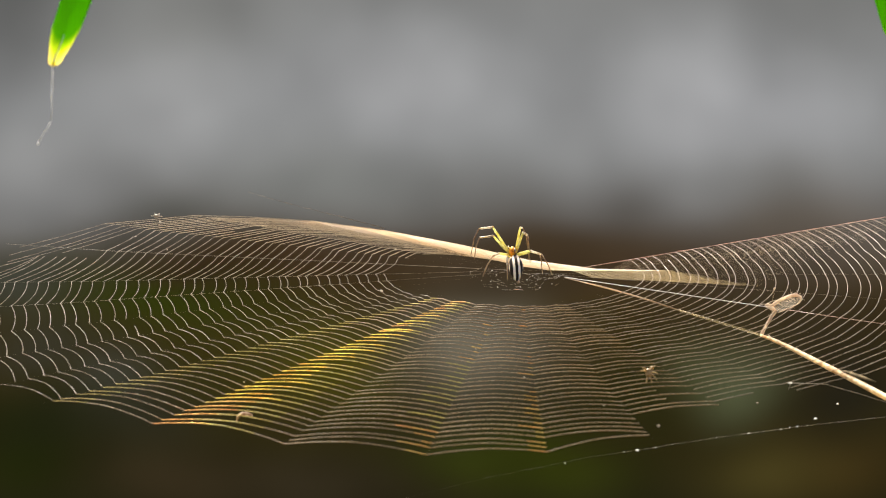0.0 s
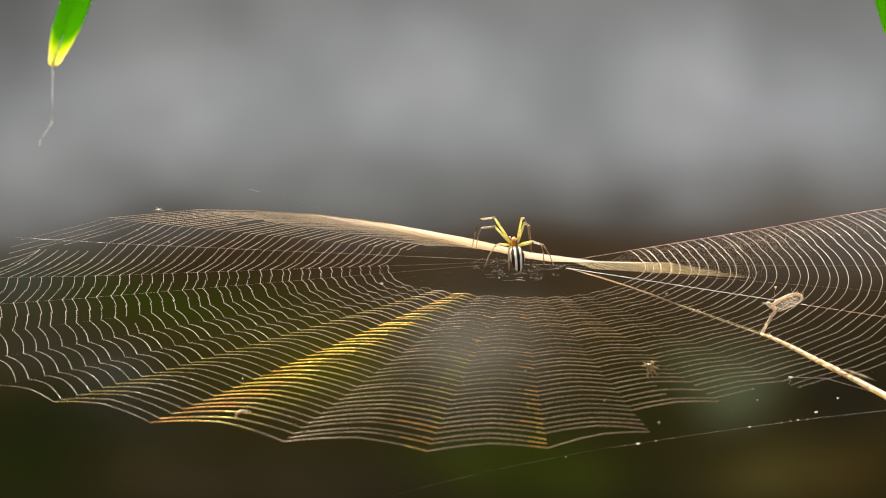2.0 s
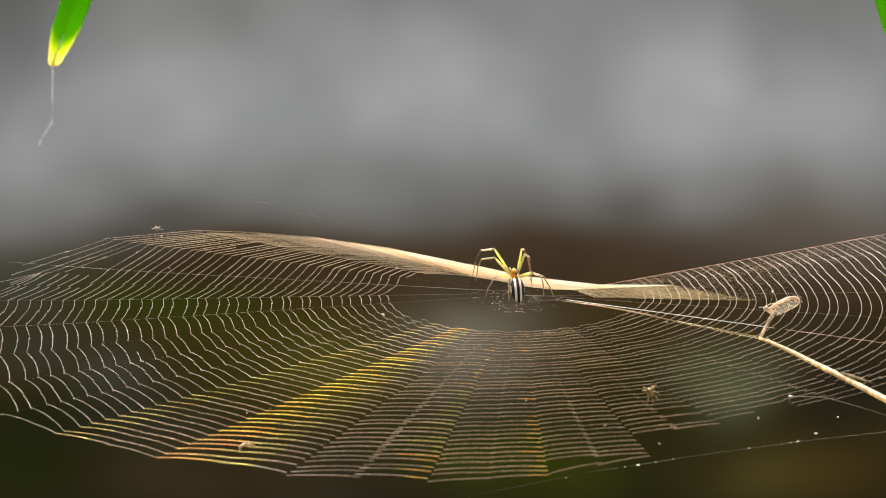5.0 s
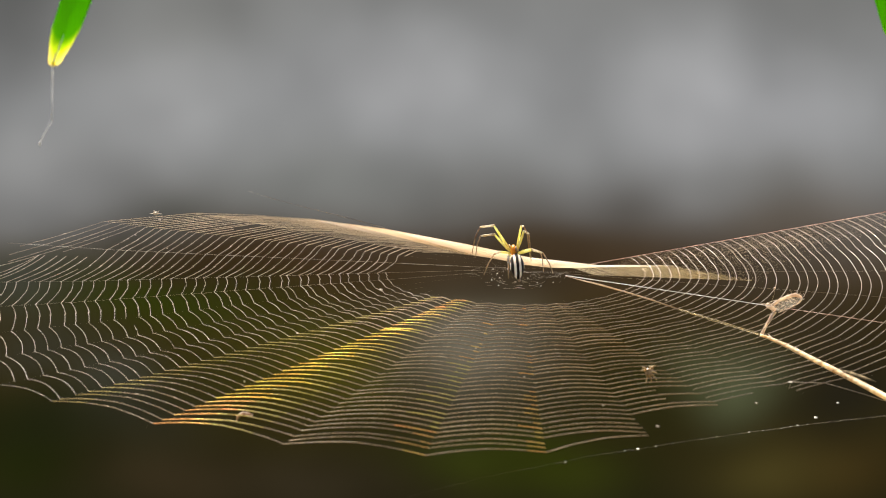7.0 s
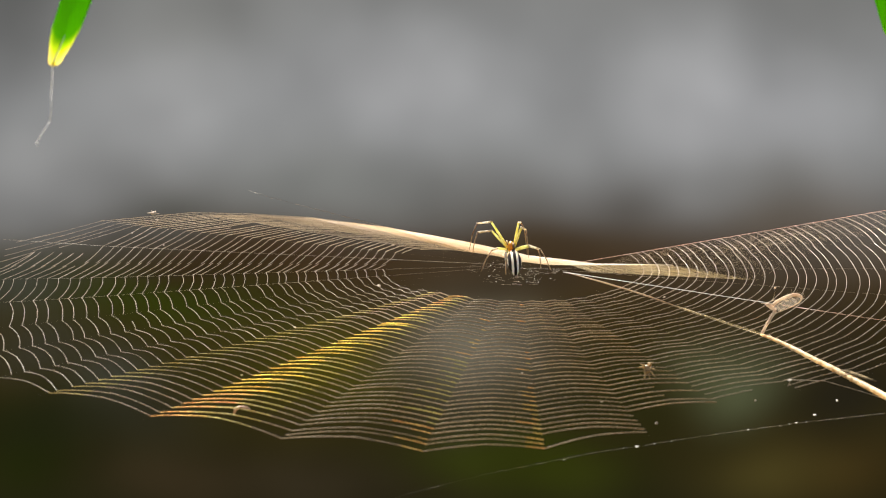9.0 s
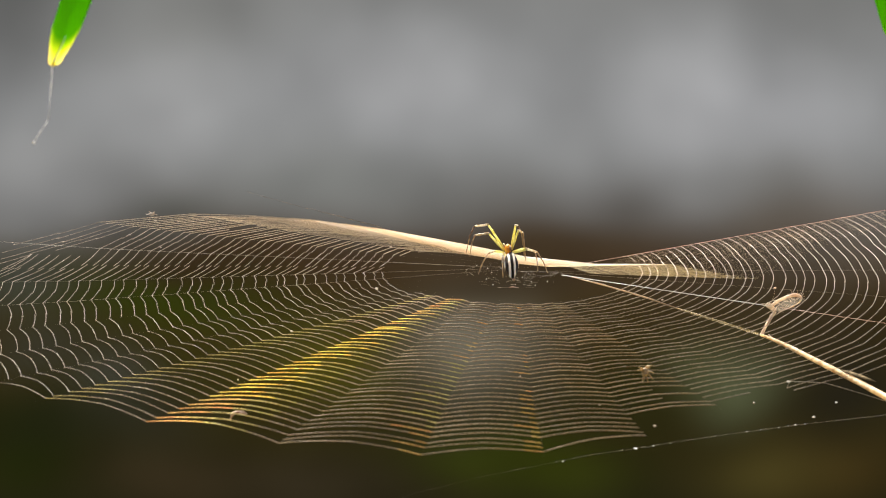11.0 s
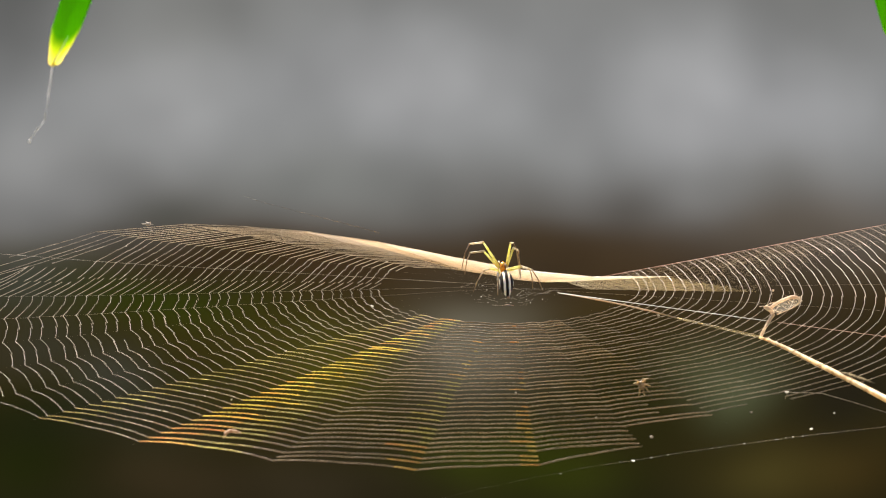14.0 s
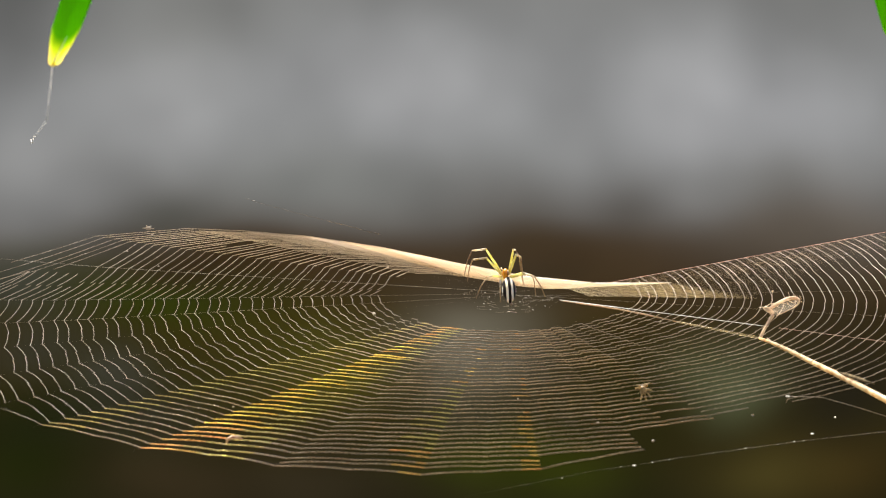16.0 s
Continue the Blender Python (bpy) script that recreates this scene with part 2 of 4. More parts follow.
        nt.links.new(to.outputs[0], scale.inputs[0])
        dot = nt.nodes.new("ShaderNodeVectorMath")
        dot.operation = "DOT_PRODUCT"
        nt.links.new(scale.outputs[0], dot.inputs[0])
        nt.links.new(scale.outputs[0], dot.inputs[1])
        neg = nt.nodes.new("ShaderNodeMath")
        neg.operation = "MULTIPLY"
        neg.inputs[1].default_value = -1
        nt.links.new(dot.outputs["Value"], neg.inputs[0])
        ex = nt.nodes.new("ShaderNodeMath")
        ex.operation = "EXPONENT"
        nt.links.new(neg.outputs[0], ex.inputs[0])
        wt = nt.nodes.new("ShaderNodeMath")
        wt.operation = "MULTIPLY"
        wt.inputs[1].default_value = weight
        nt.links.new(ex.outputs[0], wt.inputs[0])
        mix = nt.nodes.new("ShaderNodeMix")
        mix.data_type = "RGBA"
        mix.inputs[7].default_value = (*srgb(*c), 1)
        nt.links.new(wt.outputs[0], mix.inputs[0])
        nt.links.new(last, mix.inputs[6])
        last = mix.outputs[2]
    cloud = nt.nodes.new("ShaderNodeTexNoise")
    cloud.inputs["Scale"].default_value = 5.5
    cloud.inputs["Detail"].default_value = 1.5
    nt.links.new(tc.outputs["Object"], cloud.inputs["Vector"])
    level = nt.nodes.new("ShaderNodeMapRange")
    level.inputs["From Min"].default_value, level.inputs["From Max"].default_value = 0.3, 0.7
    level.inputs["To Min"].default_value, level.inputs["To Max"].default_value = 0.88, 1.12
    nt.links.new(cloud.outputs["Fac"], level.inputs[0])
    mottled = nt.nodes.new("ShaderNodeVectorMath")
    mottled.operation = "SCALE"
    nt.links.new(last, mottled.inputs[0])
    nt.links.new(level.outputs[0], mottled.inputs["Scale"])
    last = mottled.outputs[0]
    # the backdrop gives off its painted lights and darks by itself
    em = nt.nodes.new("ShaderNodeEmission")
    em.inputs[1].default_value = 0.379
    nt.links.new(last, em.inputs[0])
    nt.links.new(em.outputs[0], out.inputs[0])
    return m


DISTANCE = distance_material()


def soil_material():
    m, nt, p, out = material("leaf_littered_soil")
    ramp, n, tc = noise_mix(nt, 1.3, (0.030, 0.024, 0.015), (0.075, 0.066, 0.030), 14, lo=0.3, hi=0.7)
    nt.links.new(ramp.outputs[0], p.inputs["Base Color"])
    p.inputs["Roughness"].default_value = 0.95
    bump(nt, p, n.outputs["Fac"], 0.7, 0.03)
    return m


SOIL = soil_material()


# ---- mesh helpers ----
class Tubes:
    """Gathers round threads into one mesh."""

    def __init__(self):
        self.v, self.f, self.coat = [], [], {}

    def add(self, points, radii, sides=4, caps=True, coats=()):
        pts = [Vector(q) for q in points]
        if not hasattr(radii, "__len__"):
            radii = [radii] * len(pts)
        base = len(self.v)
        for i, q in enumerate(pts):
            d = (pts[min(i + 1, len(pts) - 1)] - pts[max(i - 1, 0)]).normalized()
            side = d.cross(Vector((0, 0, 1)))
            if side.length < 0.05:
                side = d.cross(Vector((0, 1, 0)))
            side.normalize()
            other = side.cross(d)
            for s in range(sides):
                a = 2 * math.pi * s / sides
                self.v.append(q + (side * math.cos(a) + other * math.sin(a)) * radii[i])
        for i in range(len(pts) - 1):
            for s in range(sides):
                a, b = base + i * sides + s, base + i * sides + (s + 1) % sides
                if coats and coats[i]:
                    self.coat[len(self.f)] = coats[i]
                self.f.append((a, b, b + sides, a + sides))
        if caps:
            self.f.append(tuple(base + s for s in reversed(range(sides))))
            self.f.append(tuple(base + (len(pts) - 1) * sides + s for s in range(sides)))
        return self

    def blob(self, centre, rx, ry, rz, seg=8, rings=6, lump=0.0, rng=None):
        base = len(self.v)
        c = Vector(centre)
        self.v.append(c - Vector((0, 0, rz)))
        for i in range(1, rings):
            a = -math.pi / 2 + math.pi * i / rings
            for s in range(seg):
                b = 2 * math.pi * s / seg
                k = 1 + (rng.uniform(-lump, lump) if rng else 0)
                self.v.append(c + Vector((rx * math.cos(a) * math.cos(b), ry * math.cos(a) * math.sin(b), rz * math.sin(a))) * k)
        self.v.append(c + Vector((0, 0, rz)))
        top = len(self.v) - 1
        for s in range(seg):
            t = (s + 1) % seg
            self.f.append((base, base + 1 + t, base + 1 + s))
            for i in range(rings - 2):
                a, b = base + 1 + i * seg, base + 1 + (i + 1) * seg
                self.f.append((a + s, a + t, b + t, b + s))
            a = base + 1 + (rings - 2) * seg
            self.f.append((a + s, a + t, top))
        return self

    def mesh(self, name, mat):
        me = bpy.data.meshes.new(name)
        me.from_pydata([tuple(q) for q in self.v], [], self.f)
        for m in mat if isinstance(mat, tuple) else (mat,):
            me.materials.append(m)
        for i, coat in self.coat.items():
            me.polygons[i].material_index = coat
        me.shade_smooth()
        return me


def smooth(points, radii, n=6):
    """Rounds a bent run of points and their radii."""
    q, out, wide = [Vector(p) for p in points], [], []
    for i in range(len(q) - 1):
        a, b, c, d = q[max(i - 1, 0)], q[i], q[i + 1], q[min(i + 2, len(q) - 1)]
        for j in range(n + (i == len(q) - 2)):
            t = j / n
            out.append(0.5 * (2 * b + (c - a) * t + (2 * a - 5 * b + 4 * c - d) * t * t + (3 * b - a - 3 * c + d) * t ** 3))
            wide.append(radii[i] + (radii[i + 1] - radii[i]) * t)
    return out, wide


def part(name, tubes, mat, parent, label=""):
    ob = new(name, tubes.mesh(name, mat))
    ob.parent = parent
    return tagged(ob, label)


def thing(name, m, label, category, group="", kind=""):
    ob = new(name)
    ob.empty_display_size = 0.01
    ob.matrix_world = m
    return tagged(ob, label, category, group, kind)


MM = 0.001
HUB = Vector((0.0, 0.0, 1.2))
TILT = 10.0
WEB = pose(*HUB, TILT, 0, 0)

# ---- setting ----
me = bpy.data.meshes.new("ground")
gb = bmesh.new()
bmesh.ops.create_grid(gb, x_segments=40, y_segments=40, size=60)
for v in gb.verts:
    v.co.z = 0.05 * noise.noise(v.co * 0.3)
gb.to_mesh(me)
gb.free()
me.materials.append(SOIL)
tagged(new("ground", me), "dark damp soil with leaf litter", "ground", kind="structure")

BACK = 4.5
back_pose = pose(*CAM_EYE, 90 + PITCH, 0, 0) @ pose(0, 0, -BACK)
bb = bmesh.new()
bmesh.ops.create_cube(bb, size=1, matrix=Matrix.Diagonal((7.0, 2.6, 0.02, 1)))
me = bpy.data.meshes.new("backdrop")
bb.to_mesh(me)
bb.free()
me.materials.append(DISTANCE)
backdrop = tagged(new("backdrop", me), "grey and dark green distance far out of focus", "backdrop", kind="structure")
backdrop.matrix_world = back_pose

# ---- the web's plan ----
AZIMUTHS = (-27, -13.5, 2, 14, 26, 38, 50, 62, 74, 86, 98, 110, 121, 131.5, 141.5, 152, 165, 182, 192.5, 202.8, 211.2, 219,
            226, 237.2, 249.7, 261.7, 271.5, 281, 291, 301.5, 312, 322.5)
COUNT = len(AZIMUTHS)
RIM = ((-60, 86), (-48, 86), (-37, 93), (-27, 102), (2, 102), (26, 105), (50, 83), (62, 76), (75, 68), (98, 64), (110, 75),
       (121, 80), (141.5, 82), (152, 93), (165, 101), (182, 112), (211, 113), (226, 110.3), (237, 109.2), (262, 108.8),
       (271.5, 106.2), (281, 99.5), (291, 91), (300, 86))
SLOPE = ((-27, 0), (2, 0), (14, 0.016), (26, 0.036), (38, -0.08), (50, -0.221), (62, -0.21), (74, -0.225), (86, -0.205),
         (98, -0.153), (110, -0.107), (121, -0.067), (131.5, -0.032), (141.5, 0.0), (165, 0), (333, 0))
# how much wider the outer turns lie than the inner ones
WIDEN = ((-27, 0.005), (26, 0.005), (38, 0.001), (50, -0.004), (62, -0.009), (74, -0.0145), (86, -0.0163), (98, -0.0178), (110, -0.0098),
         (121, -0.006), (141.5, -0.0046), (152, 0.004), (165, 0.0045), (182, 0.0055), (203, 0.010), (226, 0.017), (237, 0.0155), (262, 0.0125), (281, 0.011), (333, 0.006))
# how far the threads bulge away from the hub (-: towards it), and how far up, as a share of their length
BULGE = ((-27, 0.036), (2, 0.036), (14, 0.065), (26, 0.03), (40, 0), (141.5, 0), (152, -0.015), (165, -0.04), (182, -0.04),
         (192, -0.035), (203, -0.045), (211, -0.06), (219, -0.05), (226, -0.03), (281, -0.02), (291, 0.0), (305, 0.018), (333, 0.03))
LIFT = ((-27, 0.0), (200, 0), (211, 0.018), (219, 0.03), (226, 0.036), (250, 0.030), (262, 0.022),
        (271.5, 0.022), (291, 0.012), (333, 0.005))
# how stout the threads are
STOUT = ((-27, 0.52), (0, 0.51), (13, 0.54), (15, 0.54), (25, 0.33), (40, 0.25), (49, 0.4), (50, 0.7), (61, 0.75), (73, 0.8), (74, 1.2), (98, 1.2), (110, 1.05), (121, 1.0),
         (131, 0.95), (146, 0.85), (151, 0.44), (160, 0.42), (180, 0.38), (203, 0.38), (219, 0.36), (225, 0.42), (235, 0.56), (255, 0.66), (275, 0.72), (288, 0.66), (305, 0.52), (333, 0.52))
# how far the wind tips the threads between the rays
BILLOW = ((-27, 0.1), (2, 0.1), (14, 0.1), (30, 0.0), (140, 0.0), (182, -0.3), (203, 0.1), (211, 0.6), (222, 0.9),
          (262, 0.8), (281, 0.6), (300, 0.3), (333, 0.1))


def plan(table, azimuth):
    return float(np.interp(azimuth, [a for a, _ in table], [b for _, b in table]))


# how far behind the middle of the rim the rays meet, in millimetres
BEHIND = ((-27, 5.5), (2, 3.0), (14, 0.0), (38, 0.0), (62, 5.5), (333, 5.5))


# where the web sags towards its middle
FRONT = ((-27, 0), (182, 0), (203, 0.6), (225, 1), (300, 1), (333, 0))


def at(azimuth, r):
    """A point of the web in its own space, r in metres from the hub."""
    a, off = radians(azimuth), max(0.0, 1 - r / 0.080)
    return Vector((r * math.cos(a) + 0.0015 * off, r * math.sin(a) + plan(BEHIND, azimuth) * MM * off, r * plan(SLOPE, azimuth) - 0.5 * MM * off * plan(FRONT, azimuth)))


# how much nearer the hub all turns lie
NEARER = ((-27, 0), (131.5, 0), (152, 1.0), (165, 2.6), (182, 0), (333, 0))


def turn_radius(i, azimuth):
    return 23.6 - plan(NEARER, azimuth) + 1.75 * i + plan(WIDEN, azimuth) * i * i


rng = random.Random(7)
spider_web = thing("spider_web", WEB, "large pale orb web with golden glints, slung between stems", "spider web")

hub, beads = Tubes(), Tubes()
SAG = Vector((0, 0, -0.7 * MM))
for ring in range(7):
    r0 = (2.4 + 1.15 * ring) * MM
    for k in range(COUNT):
        a, b = AZIMUTHS[k], AZIMUTHS[(k + 1) % COUNT]
        r1, r2 = r0 * rng.uniform(0.92, 1.08), r0 * rng.uniform(0.92, 1.08)
        if rng.random() < 0.36:
            hub.add([at(a, r1) + SAG, at(b, r2) + SAG], 0.010 * MM * rng.uniform(0.6, 1.3), 4, False)
        if rng.random() < 0.17:
            size = rng.choice((0.03, 0.035, 0.04, 0.075)) * MM
            beads.blob(at(a + rng.uniform(0, 8), r1) + SAG, size * rng.uniform(0.9, 1.8), size, size, 6, 4)
part("hub_mesh", hub, SILK, spider_web, "loose mesh of fine rings round the hub")
part("hub_beads", beads, SILK_BRIGHT, spider_web, "bright sticky beads round the hub")
# a glint below the spider, built as a short rosy thread
part("hub_glint", Tubes().add([at(q, r * MM) + SAG for q, r in ((262, 9.4), (266, 9.0), (273, 9.6))], [0.03 * MM, 0.07 * MM, 0.03 * MM], 6), SILK_ROSE, spider_web, "short rosy thread below the spider")

radials, panels = [], []
uneven = [rng.uniform(-0.36, 0.36) for i in range(60)]
jitter = [[uneven[i] + rng.uniform(-0.12, 0.12) for i in range(60)] for k in range(COUNT)]


def radius_on(k, i):
    az = AZIMUTHS[k % COUNT]
    return (turn_radius(i, az) + jitter[k % COUNT][i]) * MM


for k in range(COUNT):
    az = AZIMUTHS[k]
    rim = plan(RIM, az) * MM
    n = 14
    start = (9.5 if k == 0 else 21.0 if 208 < az < 330 else 2.0) * MM
    thick = 0.05 if k == 0 else 0.04 if az == 26 else 0.02 if az == 165 else 0.010 if az in (2, -13.5, 182, 192.5, 203) else 0.0012
    # the white and rosy glint of these rays is put into their silk
    if k == 0:
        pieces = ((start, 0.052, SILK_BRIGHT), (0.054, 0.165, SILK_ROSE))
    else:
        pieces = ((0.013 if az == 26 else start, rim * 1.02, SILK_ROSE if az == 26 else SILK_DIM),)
    for begin, end, silk in pieces:
        t = Tubes().add([at(az, begin + (end - begin) * j / n) for j in range(n + 1)], thick * MM * (0.6 if silk == SILK_ROSE and k == 0 else 1))
        radials.append((part("radial_thread", t, silk, spider_web), az))


def ends(k, r1, r2):
    """Where a turn meets the two rays of a sector. At the far corner the outer turns run straight past the ray to the edge."""
    a, b = AZIMUTHS[k], AZIMUTHS[(k + 1) % COUNT]
    if a == 152 and r1 > 83.5 * MM:
        out = r1 / MM - 83.5
        return at(a, r1), at(166 + float(np.interp(out, (0, 3, 5.5, 9.5), (0, 3.6, 7.7, 0))), float(np.interp(out, (0, 3, 5.5, 9.5), (87, 93.5, 99, 99.5))) * MM)
    if a == 165 and r2 > 87 * MM:
        return at(169.4, min(r1 * 0.98, 0.0935)), at(b, r2)
    return at(a, r1), at(b, r2)


def painted_glint(a, s, r):
    """Which glint is painted on a turn as silk colour: 1 golden, 2 sparse, 3 orange, 0 none."""
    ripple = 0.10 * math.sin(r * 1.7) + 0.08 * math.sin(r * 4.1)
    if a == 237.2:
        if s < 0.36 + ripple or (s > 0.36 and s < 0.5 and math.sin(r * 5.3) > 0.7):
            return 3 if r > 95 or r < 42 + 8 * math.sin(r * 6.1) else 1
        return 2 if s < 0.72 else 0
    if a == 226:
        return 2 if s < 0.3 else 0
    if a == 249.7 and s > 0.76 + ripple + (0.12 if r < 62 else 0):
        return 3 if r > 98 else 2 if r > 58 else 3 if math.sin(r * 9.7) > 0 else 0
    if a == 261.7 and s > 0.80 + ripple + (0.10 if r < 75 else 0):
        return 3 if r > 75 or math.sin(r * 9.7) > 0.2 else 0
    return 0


def sector(k):
    a = AZIMUTHS[k]
    b = AZIMUTHS[(k + 1) % COUNT]
    first, second, near_first, near_second = Tubes(), Tubes(), [], []
    rims = (plan(RIM, a), plan(RIM, b))
    rows, shares = [], []
    for i in range(2 if 150 < a < 180 else 1 if 140 < a < 215 else 0, 54):
        r1, r2 = radius_on(k, i), radius_on(k + 1, i)
        if r1 > (rims[0] - 1.2) * MM or r2 > (rims[1] - 1.2) * MM:
            break
        rows.append((r1, r2))
        crowd = int(np.interp(i, (2, 8, 16), (1, 3, 5)) * np.interp(a, (14, 26, 97, 110, 121, 131), (0, 1, 1, 0.8, 0.35, 0)) + rng.random() * 0.5)
        rows += [(r1 + step * MM, r2 + step * MM) for step in ((j + 1) * 1.75 / (crowd + 1) for j in range(crowd))]
        shares += [1 / (1 + 0.55 * crowd)] * (crowd + 1)
    if not 280 < a < 300:
        rows.append((rims[0] * MM, rims[1] * MM))
    for (r1, r2), share in zip(rows, shares + [1.0]):
        p, q = ends(k, r1, r2)
        chord = (q - p).length
        lift = chord * plan(LIFT, a) * rng.uniform(0.85, 1.15)
        w = 0.050 * MM * rng.uniform(0.85, 1.15) * plan(STOUT, a) * share * (2.0 if a < 20 or a > 150 else 1.0)
        if 73 < a < 120:
            w *= np.interp(r1 / MM / rims[0], (0.4, 0.7, 0.95), (0.5, 0.8, 1.7))
        if 224 < a < 285:
            w *= np.interp(r1 / MM / rims[0], (0.25, 0.45, 0.62, 0.9), (1.6, 1.25, 0.95, 1.15))
        if 20 < a < 40:
            w *= np.interp(r1 / MM / rims[0], (0.55, 0.98), (1.0, 0.1))
        if 40 < a < 62:
            w *= np.interp(r1 / MM / rims[0], (0.5, 0.97), (1.0, 0.2))
        if a in (152, 165) and r1 > 83 * MM:
            lift = 0.0
        out = (p + q) * (chord * plan(BULGE, a) * rng.uniform(0.8, 1.2) / (p + q).length)

        def on(s):
            return p.lerp(q, s) + (Vector((0, 0, lift)) + out) * (4 * s * (1 - s))
        torn = 280 < a < 302 and r1 > 74 * MM and rng.random() < (0.5 if a < 290 else 0.25)
        halves = ((first, near_first, (0, 0.08, 0.16, 0.24, 0.33, 0.42, 0.515)), (second, near_second, (0.485, 0.58, 0.67, 0.76, 0.84, 0.92, 1.0)))
        for tubes, near, steps in halves[:1] if torn else halves:
            if rng.random() > 0.003:
                single = 230 < a < 270 and r1 < rims[0] * MM
                strand = Tubes() if single else tubes
                strand.add([on(s) for s in steps], w, 6, False, [painted_glint(a, s, r1 / MM) for s in steps])
                if single:
                    near.append(strand)
    for r1, r2 in rng.sample(rows, min(24 if 224 < a < 300 else 8, len(rows))) if not 20 < a < 150 else ():
        size = rng.uniform(0.035, 0.08) * MM
        first.blob(at(a, r1), size, size, size * 0.8, 6, 4)
    # lit tones stand in for the light on the far sectors
    silk = SILK_GLOW if 73 < a < 108 else SILK_PLAIN if 224 < a < 290 else SILK_HALF_GLOW if 49 < a < 73 else SILK_FAR if 20 < a < 150 else SILK_TURN
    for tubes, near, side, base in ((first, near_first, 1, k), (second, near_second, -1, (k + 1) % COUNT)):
        coat = SILK_GLOW if a == 110 and side == 1 else (SILK_PLAIN, SILK_GOLD_GLINT, SILK_FAINT_GLINT, SILK_ORANGE_GLINT) if silk == SILK_PLAIN else silk
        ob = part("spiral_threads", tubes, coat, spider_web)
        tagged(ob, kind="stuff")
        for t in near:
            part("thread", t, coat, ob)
        other = AZIMUTHS[(k + 1) % COUNT] if side == 1 else a
        panels.append((ob, AZIMUTHS[base], other, side, plan(BILLOW, a)))


for k in range(COUNT):
    sector(k)
# added bundle of bright threads along the far rim, standing in for its highlight
for k in range(7, 10):
    a, b = AZIMUTHS[k], AZIMUTHS[k + 1]
    bundle = Tubes()
    for j in range(6):
        drop = j * 0.3 * MM
        bundle.add([at(c, plan(RIM, c) * MM - drop) for c in (a, b)],
                   [0.05 * MM * (1 - j / 12) * plan(((62, 0.3), (74, 1), (86, 1), (98, 0.1)), c) for c in (a, b)], 5)
    panels.append((part("rim_highlight", bundle, SILK_BRIGHT, spider_web, "bright bundled rim threads"), a, b, 1, 0.0))

# ---- the spider ----
SPIDER = WEB @ pose(0, 0, -0.25 * MM)
spider = thing("spider", SPIDER, "small spider with striped abdomen and yellow legs", "spider")


def place(x, y, z):
    return Vector((x * MM, y * MM, z * MM))


